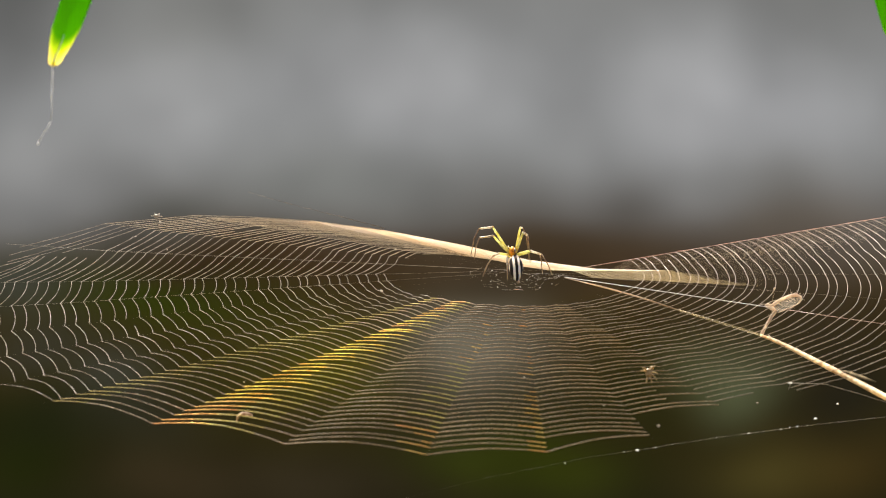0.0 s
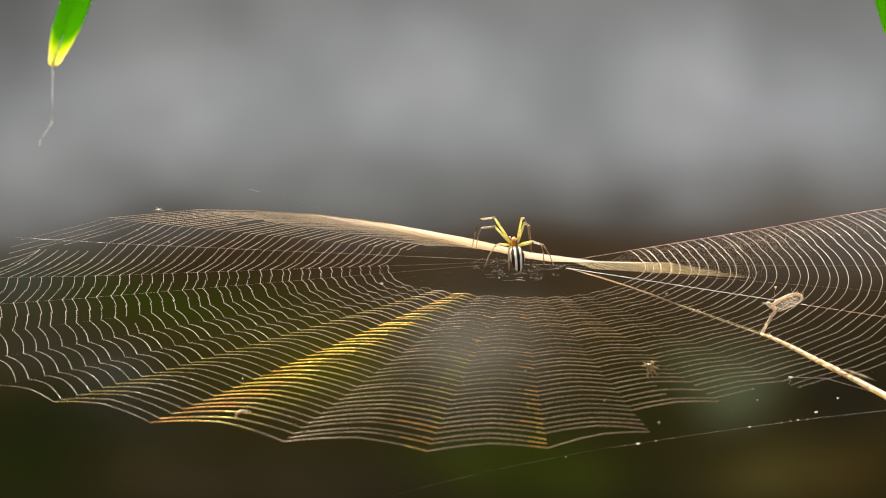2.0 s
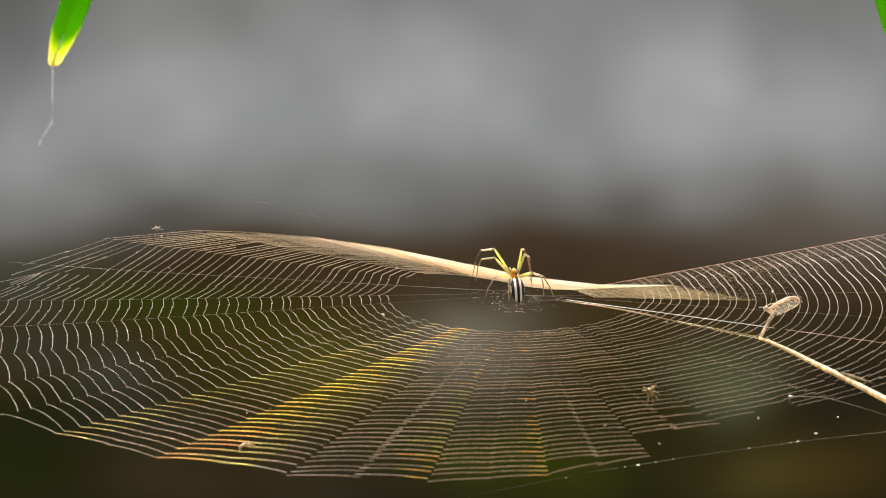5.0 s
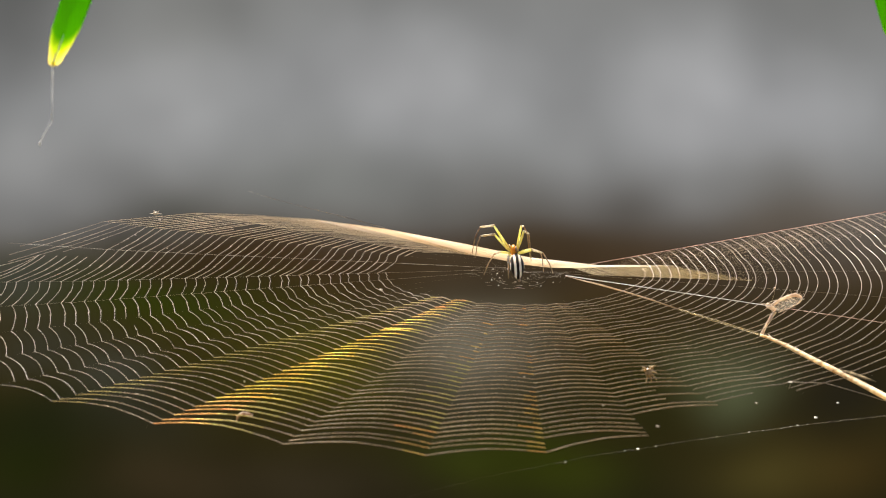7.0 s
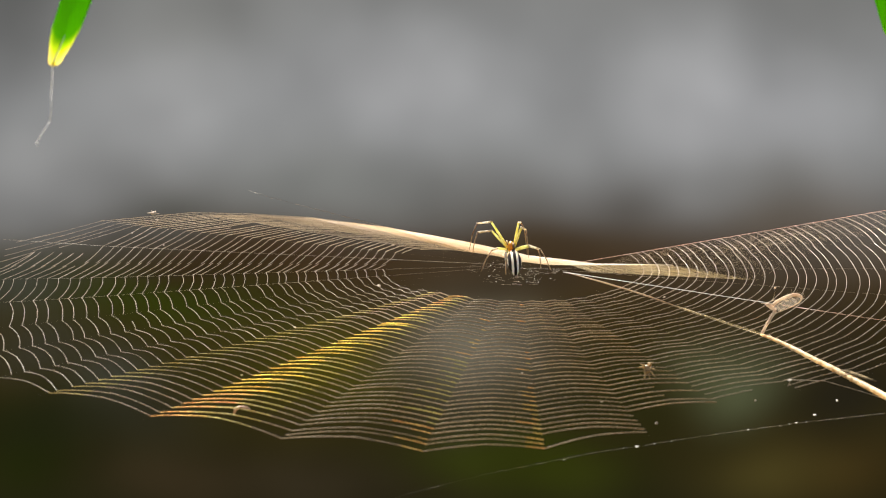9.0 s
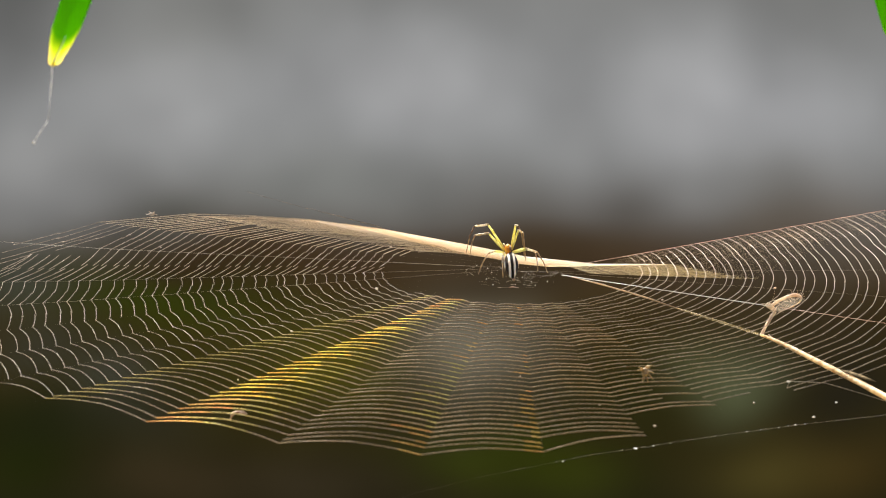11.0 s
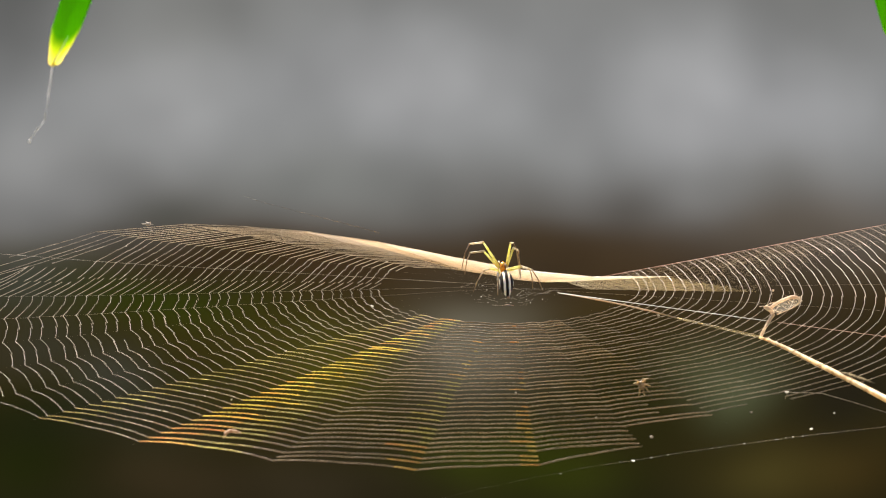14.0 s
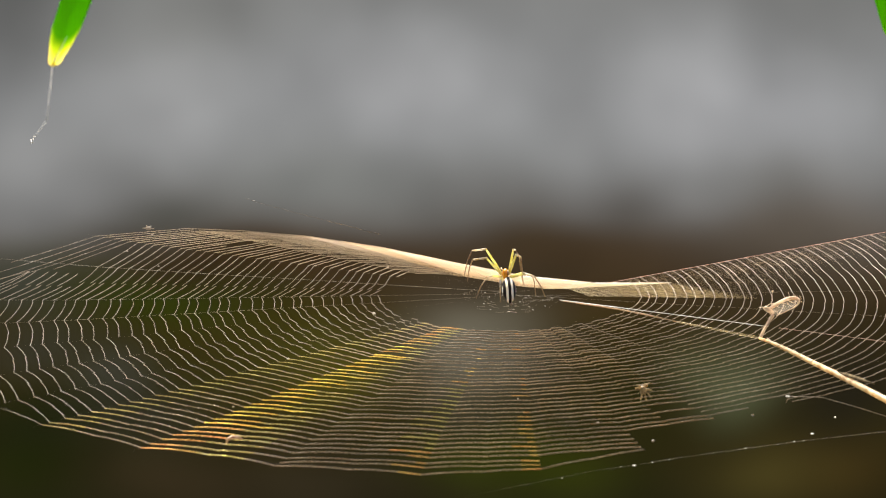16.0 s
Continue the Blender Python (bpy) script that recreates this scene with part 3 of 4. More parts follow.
def build_spider():
    body = Tubes()
    body.blob((0, 0, 0), 1.36 * MM, 3.2 * MM, 1.2 * MM, 28, 18)
    for v in body.v:
        f = v.y / (3.2 * MM)
        v.x *= 1 - 0.22 * f * f * (1 if f > 0 else 2.6)
        v.z += 0.25 * MM * (1 - f * f)
    ab = part("abdomen", body, ABDOMEN, spider, "cream abdomen with black stripes")
    ab.matrix_basis = pose(0.5 * MM, -0.7 * MM, 2.3 * MM, 36, 0, 5)
    part("spinneret", Tubes().blob((0.9 * MM, -3.2 * MM, 0.3 * MM), 0.3 * MM, 0.35 * MM, 0.3 * MM, 8, 6), HUSK, spider)
    part("cephalothorax", Tubes().blob((-0.1 * MM, 2.3 * MM, 4.7 * MM), 0.62 * MM, 1.3 * MM, 1.08 * MM, 14, 10), HEAD, spider, "orange head and thorax")
    part("head_patch", Tubes().blob((0.32 * MM, 1.9 * MM, 5.0 * MM), 0.24 * MM, 0.8 * MM, 0.6 * MM, 10, 8), LEG_DARK, spider, "brown patch on the head")
    for x in (-0.9, 0.75):
        part("palp", Tubes().add([place(x * 0.5, 3.2, 4.9), place(x, 3.7, 5.5), place(x * 1.15, 3.9, 5.0)], [0.12 * MM, 0.15 * MM, 0.08 * MM], 6), SHIN, spider)
    # joints from the body outward
    left_legs = (((-0.7, 2.6, 4.6), (-3.8, 5.0, 8.9), (-6.4, 6.2, 8.3), (-7.3, 6.6, 6.2), (-7.9, 6.9, 3.0)),
            ((-0.8, 2.3, 4.5), (-3.7, 3.6, 7.5), (-6.3, 4.4, 7.0), (-6.9, 4.7, 5.4), (-7.3, 5.0, 2.6)),
            ((-0.8, 1.8, 4.3), (-2.7, 1.6, 4.6), (-3.8, 1.2, 4.2), (-4.9, 0.8, 2.5), (-5.7, 0.4, 0.4)),
            ((-0.7, 1.4, 4.1), (-1.1, 0.6, 3.9), (-1.1, -0.4, 2.6), (-1.1, -1.0, 1.2), (-1.1, -1.5, 0.2)))
    right_legs = (((0.5, 2.6, 4.6), (1.4, 5.6, 8.6), (1.9, 6.6, 8.4), (2.6, 7.0, 7.0), (3.2, 7.3, 2.0)),
            ((0.6, 2.4, 4.6), (1.9, 4.6, 7.9), (2.9, 5.6, 7.2), (3.1, 5.9, 5.0), (3.4, 6.2, 1.6)),
            ((0.7, 2.0, 4.3), (3.2, 2.2, 5.0), (5.0, 2.3, 4.4), (5.4, 2.2, 3.0), (5.6, 2.1, 0.6)),
            ((0.7, 1.6, 4.2), (3.4, 1.4, 5.0), (5.4, 1.2, 4.5), (6.6, 1.0, 2.6), (7.4, 0.9, 0.6)))
    for joints in (*left_legs, *right_legs):
        pts = [place(*j) for j in joints]
        upper = Tubes().add([pts[0], pts[0].lerp(pts[1], 0.4), pts[0].lerp(pts[1], 0.9), pts[1]], [0.18 * MM, 0.25 * MM, 0.21 * MM, 0.15 * MM], 8)
        ob = part("leg", upper, LEG, spider)
        part("shin", Tubes().add([pts[1], pts[1].lerp(pts[2], 0.3), pts[1].lerp(pts[2], 0.42), pts[1].lerp(pts[2], 0.75), pts[2]], [0.2 * MM, 0.22 * MM, 0.17 * MM, 0.2 * MM, 0.13 * MM], 8).blob(pts[1], 0.23 * MM, 0.23 * MM, 0.23 * MM), SHIN, ob, "cream shin")
        part("foot", Tubes().add([pts[2], pts[3], pts[4]], [0.13 * MM, 0.11 * MM, 0.06 * MM], 8).blob(pts[2], 0.16 * MM, 0.16 * MM, 0.16 * MM), LEG_DARK, ob, "dark thin foot")


build_spider()


# ---- stems, leaves and stray threads ----
def seen_from(u, v, depth):
    """A place by how far it lies from the camera's axis, at a depth."""
    return pose(*CAM_EYE, 90 + PITCH, 0, 0) @ Vector(((u - 784) / 5153 * depth, (441 - v) / 5153 * depth, -depth))



def leaf_blade(name, tip, top_left, top_right, depth, label, bend):
    """A hanging grass-like leaf with a thick midrib, from its tip upward."""
    origin = seen_from(*tip, depth)
    ob = thing(name, Matrix.Translation(origin), label, "leaf")
    l, r = seen_from(*top_left, depth) - origin, seen_from(*top_right, depth) - origin
    rows, n, half = [], 60, 8
    for i in range(n + 1):
        s = i / n * 1.5
        w = float(np.interp(s, (0, 0.015, 0.04, 0.08, 0.15, 0.36, 0.58, 1.0), (0.06, 0.22, 0.36, 0.43, 0.50, 0.76, 0.93, 1.0)))
        mid = (l + r) / 2 * s
        across = (r - l) / 2 * w * (1 if s < 1 else 1 + 0.2 * (s - 1))
        lift = Vector((0, bend * s * s, 0))
        rows.append([mid + lift + across * (j / half) + Vector((0, -0.0003 * (1 - abs(j / half)) + 0.00003 * math.sin(9 * s + j), 0)) for j in range(-half, half + 1)])
    t = Tubes()
    m = 2 * half + 1
    for sheet in (0, 1):
        for row in rows:
            t.v.extend(q + Vector((0, 0.00022 * sheet, 0)) for q in row)
    off = m * (n + 1)
    for i in range(n):
        for j in range(m - 1):
            a = i * m + j
            t.f.append((a, a + 1, a + m + 1, a + m))
            t.f.append((off + a, off + a + m, off + a + m + 1, off + a + 1))
        for a in (i * m, i * m + m - 1):
            t.f.append((a, a + m, off + a + m, off + a))
    for j in range(m - 1):
        t.f.append((j, off + j, off + j + 1, j + 1))
    blade = part("blade", t, LEAF, ob)
    edge = blade.data.attributes.new("edge", "FLOAT", "POINT")
    edge.data.foreach_set("value", [abs(j) / half for _ in range(2 * (n + 1)) for j in range(-half, half + 1)])
    rib = Tubes().add([(l + r) / 2 * (i / n * 1.5) + Vector((0, bend * (i / n * 1.5) ** 2 - 0.0003, 0)) for i in range(1, n + 1)], 0.00002, 6)
    part("midrib", rib, LEAF, ob)
    return ob


hung_leaf = leaf_blade("leaf", (94, 118), (106, 0), (162, 0), 0.42, "bright green backlit leaf with a silk strand on its yellow tip", 0.0008)
leaf_blade("leaf", (1625, 125), (1549, 0), (1651, 0), 0.45, "bright green backlit leaf edge", 0.0008)

# the stalk that carries the leaf, rooted beside the view
crown = seen_from(154, -59, 0.42) - hung_leaf.matrix_world.translation
root = Vector((-0.13, crown.y, -hung_leaf.matrix_world.translation.z - 0.02))
part("stalk", Tubes().add(*smooth([root, root + Vector((0.004, 0, 0.5)), root + Vector((0.006, 0, 1.0)), Vector((-0.07, crown.y + 0.001, 0.012)), Vector((-0.02, crown.y + 0.001, 0.026)), crown + Vector((0, 0.001, 0.001))],
                                  [2.4 * MM, 2.0 * MM, 1.6 * MM, 1.2 * MM, 1.0 * MM, 1.1 * MM]), 8), LEAF, hung_leaf, "green stalk rooted in the ground")

strand_at = seen_from(92, 117, 0.42)


def local(u, v, depth, origin):
    return seen_from(u, v, depth) - origin


strand = part("silk_strand", Tubes().add([local(*q, 0.4197, strand_at) for q in ((114, 62), (104, 88), (97, 104), (94.5, 112))] + [local(*q, 0.4197, strand_at) for q in ((93, 122), (93, 140), (91.5, 170), (92, 190), (90.5, 215))],
                                 [0.05 * MM, 0.1 * MM, 0.12 * MM, 0.12 * MM, 0.11 * MM, 0.09 * MM, 0.11 * MM, 0.05 * MM, 0.08 * MM], 6), SILK_PALE, hung_leaf, "pale silk strand hanging from the tip")
part("tie", Tubes().blob(local(95, 113, 0.4197, strand_at), 0.25 * MM, 0.5 * MM, 0.3 * MM), LEAF_EDGE, strand, "silk tie round the leaf tip")
part("lower_strand", Tubes().add([local(*q, 0.4197, strand_at) for q in ((90.5, 214), (84, 226), (76, 238), (69, 252))],
                                 [0.08 * MM, 0.06 * MM, 0.08 * MM, 0.08 * MM], 6), SILK_PALE, strand)
part("bead", Tubes().blob(local(68.5, 254, 0.4197, strand_at), 0.2 * MM, 0.2 * MM, 0.3 * MM), SILK_PALE, strand, "tiny pale bead")

# a dry stem with a curled, silk-wrapped end
twig_at = seen_from(1800, 830, 0.45)
twig = thing("dry_stem", Matrix.Translation(twig_at), "dry straw-coloured stem with a curled silky end", "stem")


def run(points, depth, origin):
    return [local(x, y, depth, origin) for x, y in points]


def stem_depth(x):
    return float(np.interp(x, (1345, 1568, 1800), (0.535, 0.468, 0.45)))


def stem_run(points, origin):
    return [local(x, y, stem_depth(x), origin) for x, y in points]


part("stalk", Tubes().add(stem_run(((1800, 830), (1700, 772), (1620, 731), (1560, 699), (1500, 667), (1440, 637), (1395, 614), (1362, 599), (1347, 594)), twig_at),
                          [0.6 * MM, 0.58 * MM, 0.55 * MM, 0.5 * MM, 0.5 * MM, 0.43 * MM, 0.38 * MM, 0.3 * MM, 0.24 * MM], 10), STRAW, twig)
part("leaf_sheath", Tubes().add(stem_run(((1482, 655), (1502, 660), (1526, 668), (1550, 676)), twig_at), [0.08 * MM, 0.32 * MM, 0.3 * MM, 0.06 * MM], 8), SHEATH, twig, "dull brown sheath on the stem")
part("bent_tip", Tubes().add(*smooth(run(((1347, 594), (1355, 578), (1364, 563), (1371, 551), (1362, 543), (1356, 539)), 0.535, twig_at),
                                     [0.30 * MM, 0.27 * MM, 0.28 * MM, 0.34 * MM, 0.46 * MM, 0.36 * MM]), 10), SILKY, twig)
LOOP = ((1367, 541), (1378, 533), (1394, 526), (1408, 523), (1417, 527), (1415, 535), (1403, 543), (1389, 549), (1377, 554))
part("curl", Tubes().add(*smooth(run(LOOP, 0.535, twig_at),
                                 [0.34 * MM, 0.30 * MM, 0.33 * MM, 0.34 * MM, 0.26 * MM, 0.14 * MM, 0.07 * MM, 0.05 * MM, 0.04 * MM]), 10), SILKY, twig, "pale silk-wrapped curl")
# fine silk spun across the curl
film, veil = Tubes(), random.Random(5)
around = smooth(run(LOOP, 0.535, twig_at), [0] * 9)[0]
across = 6
for j in range(24):
    for i in range(across + 1):
        film.v.append(around[j].lerp(around[48 - j], i / across) + Vector((0, veil.uniform(-0.12, 0.12) * MM, veil.uniform(-0.06, 0.06) * MM)))
for j in range(23):
    for i in range(across):
        q = j * (across + 1) + i
        film.f.append((q, q + 1, q + across + 2, q + across + 1))
part("spun_film", film, VEIL, twig, "thin veil of silk across the curl")
hairs = Tubes()
for j in range(90):
    q = around[veil.randrange(0, 46)]
    tip = q + Vector((veil.gauss(0, 0.45), veil.uniform(-0.3, 0.3), veil.gauss(0.1, 0.45))) * MM
    hairs.add([q, q.lerp(tip, 0.5) + Vector((0, 0, 0.08 * MM)), tip], veil.uniform(0.006, 0.014) * MM, 4, False)
for j in range(60):
    u = veil.uniform(0, 1)
    q = local(1347 + 24 * u, 594 - 43 * u, 0.535, twig_at)
    tip = q + Vector((veil.gauss(0, 0.35), veil.uniform(-0.3, 0.3), veil.uniform(0.1, 0.7))) * MM
    hairs.add([q, q.lerp(tip, 0.5), tip], veil.uniform(0.01, 0.02) * MM, 4, False)
tagged(part("stray_hairs", hairs, SILKY, twig, "fuzz of stray silk hairs"), kind="stuff")

wrap = random.Random(3)
for j in range(6):
    x, y = wrap.uniform(1356, 1404), 0
    y = 541 - (x - 1356) * 0.30
    part("silk_wrap", Tubes().add(run(((x - wrap.uniform(4, 12), y + wrap.uniform(-4, 4)), (x, y - wrap.uniform(1, 7)), (x + wrap.uniform(5, 16), y + wrap.uniform(-7, 5))), 0.5335, twig_at),
                                  0.04 * MM, 5), SILKY, twig)

for j in range(12):
    u = wrap.uniform(0, 1)
    x, y = 1348 + 22 * u, 592 - 40 * u
    part("silk_wrap", Tubes().add(run(((x - wrap.uniform(1, 4), y + wrap.uniform(2, 8)), (x + wrap.uniform(-2, 2), y), (x + wrap.uniform(2, 6), y - wrap.uniform(4, 12))), 0.5338, twig_at),
                                  0.08 * MM, 5), SILKY, twig)
knot = Tubes()
for j in range(7):
    knot.blob(local(1361 + wrap.uniform(-6, 7), 541 + wrap.uniform(-3, 4), 0.534, twig_at), wrap.uniform(0.2, 0.45) * MM, 0.25 * MM, wrap.uniform(0.15, 0.3) * MM, 8, 6, 0.3, wrap)
knot.blob(local(1371, 511, 0.534, twig_at), 0.2 * MM, 0.15 * MM, 0.2 * MM, 8, 6, 0.3, wrap)
knot.add(run(((1371, 511), (1369, 525), (1364, 538)), 0.534, twig_at), 0.012 * MM, 4)
part("silk_knot", knot, SILKY, twig, "pale knot of silk")
for j in range(16):
    u = wrap.uniform(0.05, 0.9)
    x, y = 1347 + 200 * u, 594 + 100 * u
    part("silk_wrap", Tubes().add(stem_run(((x - 14, y - 12 + wrap.uniform(-3, 3)), (x, y + wrap.uniform(-6, 2) - 3), (x + 16, y + 5 + wrap.uniform(-4, 2))), twig_at), 0.06 * MM, 5), SILK, twig)
foot = seen_from(1801, 831, 0.45)
support = thing("upright_stem", Matrix.Translation((foot.x + 0.03, foot.y, 0.0)), "dry upright stem rooted in the ground", "stem")
part("stalk", Tubes().add([(0, 0, -0.02), (-0.004, 0, 0.4), (-0.02, 0, 0.9), (-0.03, 0, foot.z), (-0.03, 0, 1.26), (-0.026, 0, 1.34)],
                          [2.2 * MM, 1.9 * MM, 1.6 * MM, 1.4 * MM, 1.2 * MM, 0.6 * MM], 10), STRAW, support)

# the golden thread from the stem towards the hub
knee = seen_from(1350, 594, 0.535)
anchor = thing("anchor_thread", Matrix.Translation(knee), "golden anchor thread tied to the dry stem", "thread")
part("strand", Tubes().add([local(x, y, d, knee) for x, y, d in ((1350, 594, 0.535), (1280, 573, 0.54), (1200, 549, 0.545))],
                           [0.24 * MM, 0.22 * MM, 0.18 * MM], 8), STRAND_HAZE, anchor)
part("rosy_strand", Tubes().add([local(x, y, d, knee) for x, y, d in ((1202, 549.6, 0.545), (1150, 532, 0.548), (1110, 520, 0.551), (1062, 507, 0.553), (1000, 492, 0.556))],
                                [0.11 * MM, 0.15 * MM, 0.13 * MM, 0.16 * MM, 0.03 * MM], 8), SILK_TAWNY, anchor, "rosy thick end of the thread")

# frame threads below the web
frame_at = seen_from(1568, 738, 0.50)
frame_thread = thing("frame_thread", Matrix.Translation(frame_at), "slack frame thread beaded with tiny droplets", "thread")
low = ((1740, 716), (1568, 738), (1440, 752), (1320, 768), (1200, 785), (1128, 797), (1050, 808), (970, 824), (860, 846), (740, 876), (640, 905))
part("strand", Tubes().add(run(low, 0.50, frame_at), [t * MM for t in (0.02, 0.02, 0.018, 0.016, 0.012, 0.011, 0.007, 0.005, 0.003, 0.003, 0.003)], 5), SILK_DIM, frame_thread)
for (x, y), s in (((1443, 741), 0.5), ((1411, 755), 0.32), ((1325, 767), 0.32), ((1128, 797), 0.55), ((1160, 792), 0.25), ((1000, 820), 0.25), ((1382, 760), 0.22), ((1398, 757), 0.18), ((1350, 764), 0.16), ((1428, 753.5), 0.2), ((1190, 787), 0.18), ((1268, 775), 0.16), ((1105, 800), 0.18)):
    part("droplet", Tubes().blob(local(x, y, 0.50, frame_at), s * 0.6 * MM, s * 0.36 * MM, s * 0.3 * MM), SILK_BRIGHT, frame_thread, "bright droplet")

stay_at = seen_from(1460, 678, 0.50)
stay = thing("frame_thread", Matrix.Translation(stay_at), "thin slack frame thread with crumbs", "thread")
part("strand", Tubes().add(run(((1395, 690), (1400, 678), (1460, 680), (1520, 697), (1600, 722)), 0.50, stay_at), 0.06 * MM, 5), SILK_DIM, stay)
part("crumb", Tubes().blob(local(1398, 678, 0.50, stay_at), 0.4 * MM, 0.2 * MM, 0.18 * MM), SILK_BRIGHT, stay)
part("crumb", Tubes().blob(local(1482, 715, 0.50, stay_at), 0.2 * MM, 0.14 * MM, 0.15 * MM), SILK_BRIGHT, stay)

far_at = seen_from(560, 370, 0.63)
far_thread = thing("frame_thread", Matrix.Translation(far_at), "faint frame thread behind the web", "thread")
part("strand", Tubes().add(run(((440, 340), (480, 352), (540, 368), (600, 383), (680, 404)), 0.63, far_at), [0.02 * MM, 0.03 * MM, 0.03 * MM, 0.05 * MM, 0.08 * MM], 5), SILK_DIM, far_thread)

# ---- crumbs and prey caught in the web ----
caught = []


def caught_thing(name, azimuth, r, label, category):
    m = WEB @ Matrix.Translation(at(azimuth, r * MM))
    ob = thing(name, m, label, category)
    caught.append((ob, azimuth, r * MM))
    return ob


def web_place(u, v):
    """Azimuth and radius where a line of sight meets the web's plane."""
    eye, way = Vector(CAM_EYE), seen_from(u, v, 1.0) - Vector(CAM_EYE)
    e, d = WEB.inverted() @ eye, WEB.inverted().to_3x3() @ way
    flat = e - d * (e.z / d.z)
    q = flat.copy()
    for _ in range(6):
        q = flat - Vector((0.0015, plan(BEHIND, math.degrees(math.atan2(q.y, q.x)) % 360) * MM, 0)) * max(0.0, 1 - q.length / 0.080)
    return math.degrees(math.atan2(q.y, q.x)) % 360, q.length / MM


moth = caught_thing("dead_midge", *web_place(1148, 662), "small dried brown midge caught in torn threads", "insect")
part("body", Tubes().blob((0, 0, 0.3 * MM), 0.6 * MM, 0.8 * MM, 0.75 * MM, 10, 7, 0.12, rng), MIDGE, moth)
part("head", Tubes().blob((0.5 * MM, 0.7 * MM, 0.9 * MM), 0.4 * MM, 0.4 * MM, 0.4 * MM), MIDGE, moth)
for x, z in ((-1.6, 0.9), (-1.3, 1.6), (1.2, 2.0), (1.7, 0.4), (-0.5, -1.5), (0.6, -1.6), (1.6, -1.0)):
    part("limb", Tubes().add([(0, 0, 0.3 * MM), (x * 0.5 * MM, -0.3 * MM, (z * 0.5 + 0.3) * MM), (x * 0.85 * MM, -0.6 * MM, z * 0.85 * MM)], [0.2 * MM, 0.15 * MM, 0.08 * MM], 5), MIDGE, moth)

curl = caught_thing("husk", *web_place(432, 741), "pale curled insect husk in the web", "husk")
part("shell", Tubes().add([(-1.2 * MM, 0, -0.4 * MM), (-1.0 * MM, 0, 0.4 * MM), (-0.3 * MM, 0, 0.8 * MM), (0.7 * MM, 0, 0.7 * MM), (1.4 * MM, 0, 0.5 * MM)],
                          [0.1 * MM, 0.25 * MM, 0.28 * MM, 0.3 * MM, 0.12 * MM], 7), HUSK, curl)
fluff = caught_thing("seed_fluff", *web_place(277, 384), "tuft of pale fluff caught at the rim", "fluff")
part("core", Tubes().blob((0, 0, 0.2 * MM), 0.6 * MM, 0.4 * MM, 0.35 * MM, 8, 6, 0.2, rng), SILK, fluff)
for x, z in ((-1.2, 0.2), (-0.4, 0.8), (0.6, 0.7), (1.2, 0.1)):
    part("hair", Tubes().add([(0, 0, 0.2 * MM), (x * MM, 0, z * MM)], 0.08 * MM, 4), SILK, fluff)
for u, v, s in ((284, 394, 0.4), (240, 419, 0.3), (675, 513, 0.45), (527, 589, 0.3), (700, 441, 0.4), (1068, 717, 0.3), 
                  (432, 676, 0.22), (928, 667, 0.22), (1165, 754, 0.35), (1340, 713, 0.3), (296, 442, 0.25), (842, 616, 0.2), (1178, 533, 0.35)):
    c = caught_thing("crumb", *web_place(u, v), "tiny pale crumb stuck to a thread", "crumb")
    tagged(c, group="crumbs in the web")
    part("grain", Tubes().blob((0, 0, 0), s * 0.7 * MM, s * 0.5 * MM, s * 0.45 * MM, 7, 5, 0.2, rng), SILK, c)

# ---- sway ----
# seconds, and how far the hub and places on the rim move aside and down, in tenths of a millimetre
HUB_SWAY = ((0, 0, 0), (0.5, 2, 7), (1, -2, 11), (1.5, 0, -10), (2, 3, -18), (2.5, -5, 23), (3, -2, 13), (3.5, 5, 7), (4, 3, 46),
             (6.5, 3, 3), (7, 2, -3), (7.5, -2, -2), (8, -3, 8), (8.5, -8, 5), (9, -3, -10), (11.5, -10, -5), (12, -11, 0), (12.5, -13, 23),
             (13, -11, 15), (13.5, -15, 15), (14, -18, 29), (14.5, -18, 33), (15, -15, 36), (15.5, -13, 42), (16, -13, 42))
RIGHT_SWAY = ((0, 0, 0), (0.5, 0, -1), (1, 0, 1), (1.5, 0, -11), (2, 0, -18), (2.5, 0, 3), (3, 0, 3), (3.5, 0, 2), (4, 0, 31),
             (6.5, 0, 2), (7, 0, -12), (7.5, 0, -14), (8, 0, -6), (8.5, 0, -6), (9, 0, -14), (11.5, 0, -17), (12, 0, -21), (12.5, 0, 7),
             (13, 0, 1), (13.5, 0, -3), (14, 0, 13), (14.5, 0, 9), (15, 0, 16), (15.5, 0, 20), (16, 0, 28))
FAR_LEFT_SWAY = ((0, 0, 0), (0.5, 2, 7), (1, -2, 5), (1.5, 4, -4), (2, 5, -11), (2.5, -7, 14), (3, -3, 9), (3.5, 2, 11), (4, 2, 25),
             (6.5, 0, 2), (7, -3, -5), (7.5, -5, -4), (8, -9, 2), (8.5, -11, 2), (9, -9, -5), (11.5, -11, -4), (12, -14, 5), (12.5, -14, 12),
             (13, -14, 9), (13.5, -16, 11), (14, -18, 16), (14.5, -20, 20), (15, -18, 22), (15.5, -16, 29), (16, -19, 24))
LEFT_CORNER_SWAY = ((0, 0, 0), (0.5, 2, 14), (1, -2, 7), (1.5, 0, -7), (2, 3, -14), (2.5, -5, 21), (3, -2, 10), (3.5, 3, 14), (4, 7, 36),
             (6.5, 2, 2), (7, 0, -2), (7.5, -3, -2), (8, -5, 5), (8.5, -10, 2), (9, -9, -9), (11.5, -17, -5), (12, -19, 10), (12.5, -17, 17),
             (13, -19, 12), (13.5, -17, 17), (14, -22, 19), (14.5, -24, 24), (15, -19, 28), (15.5, -14, 36), (16, -19, 29))
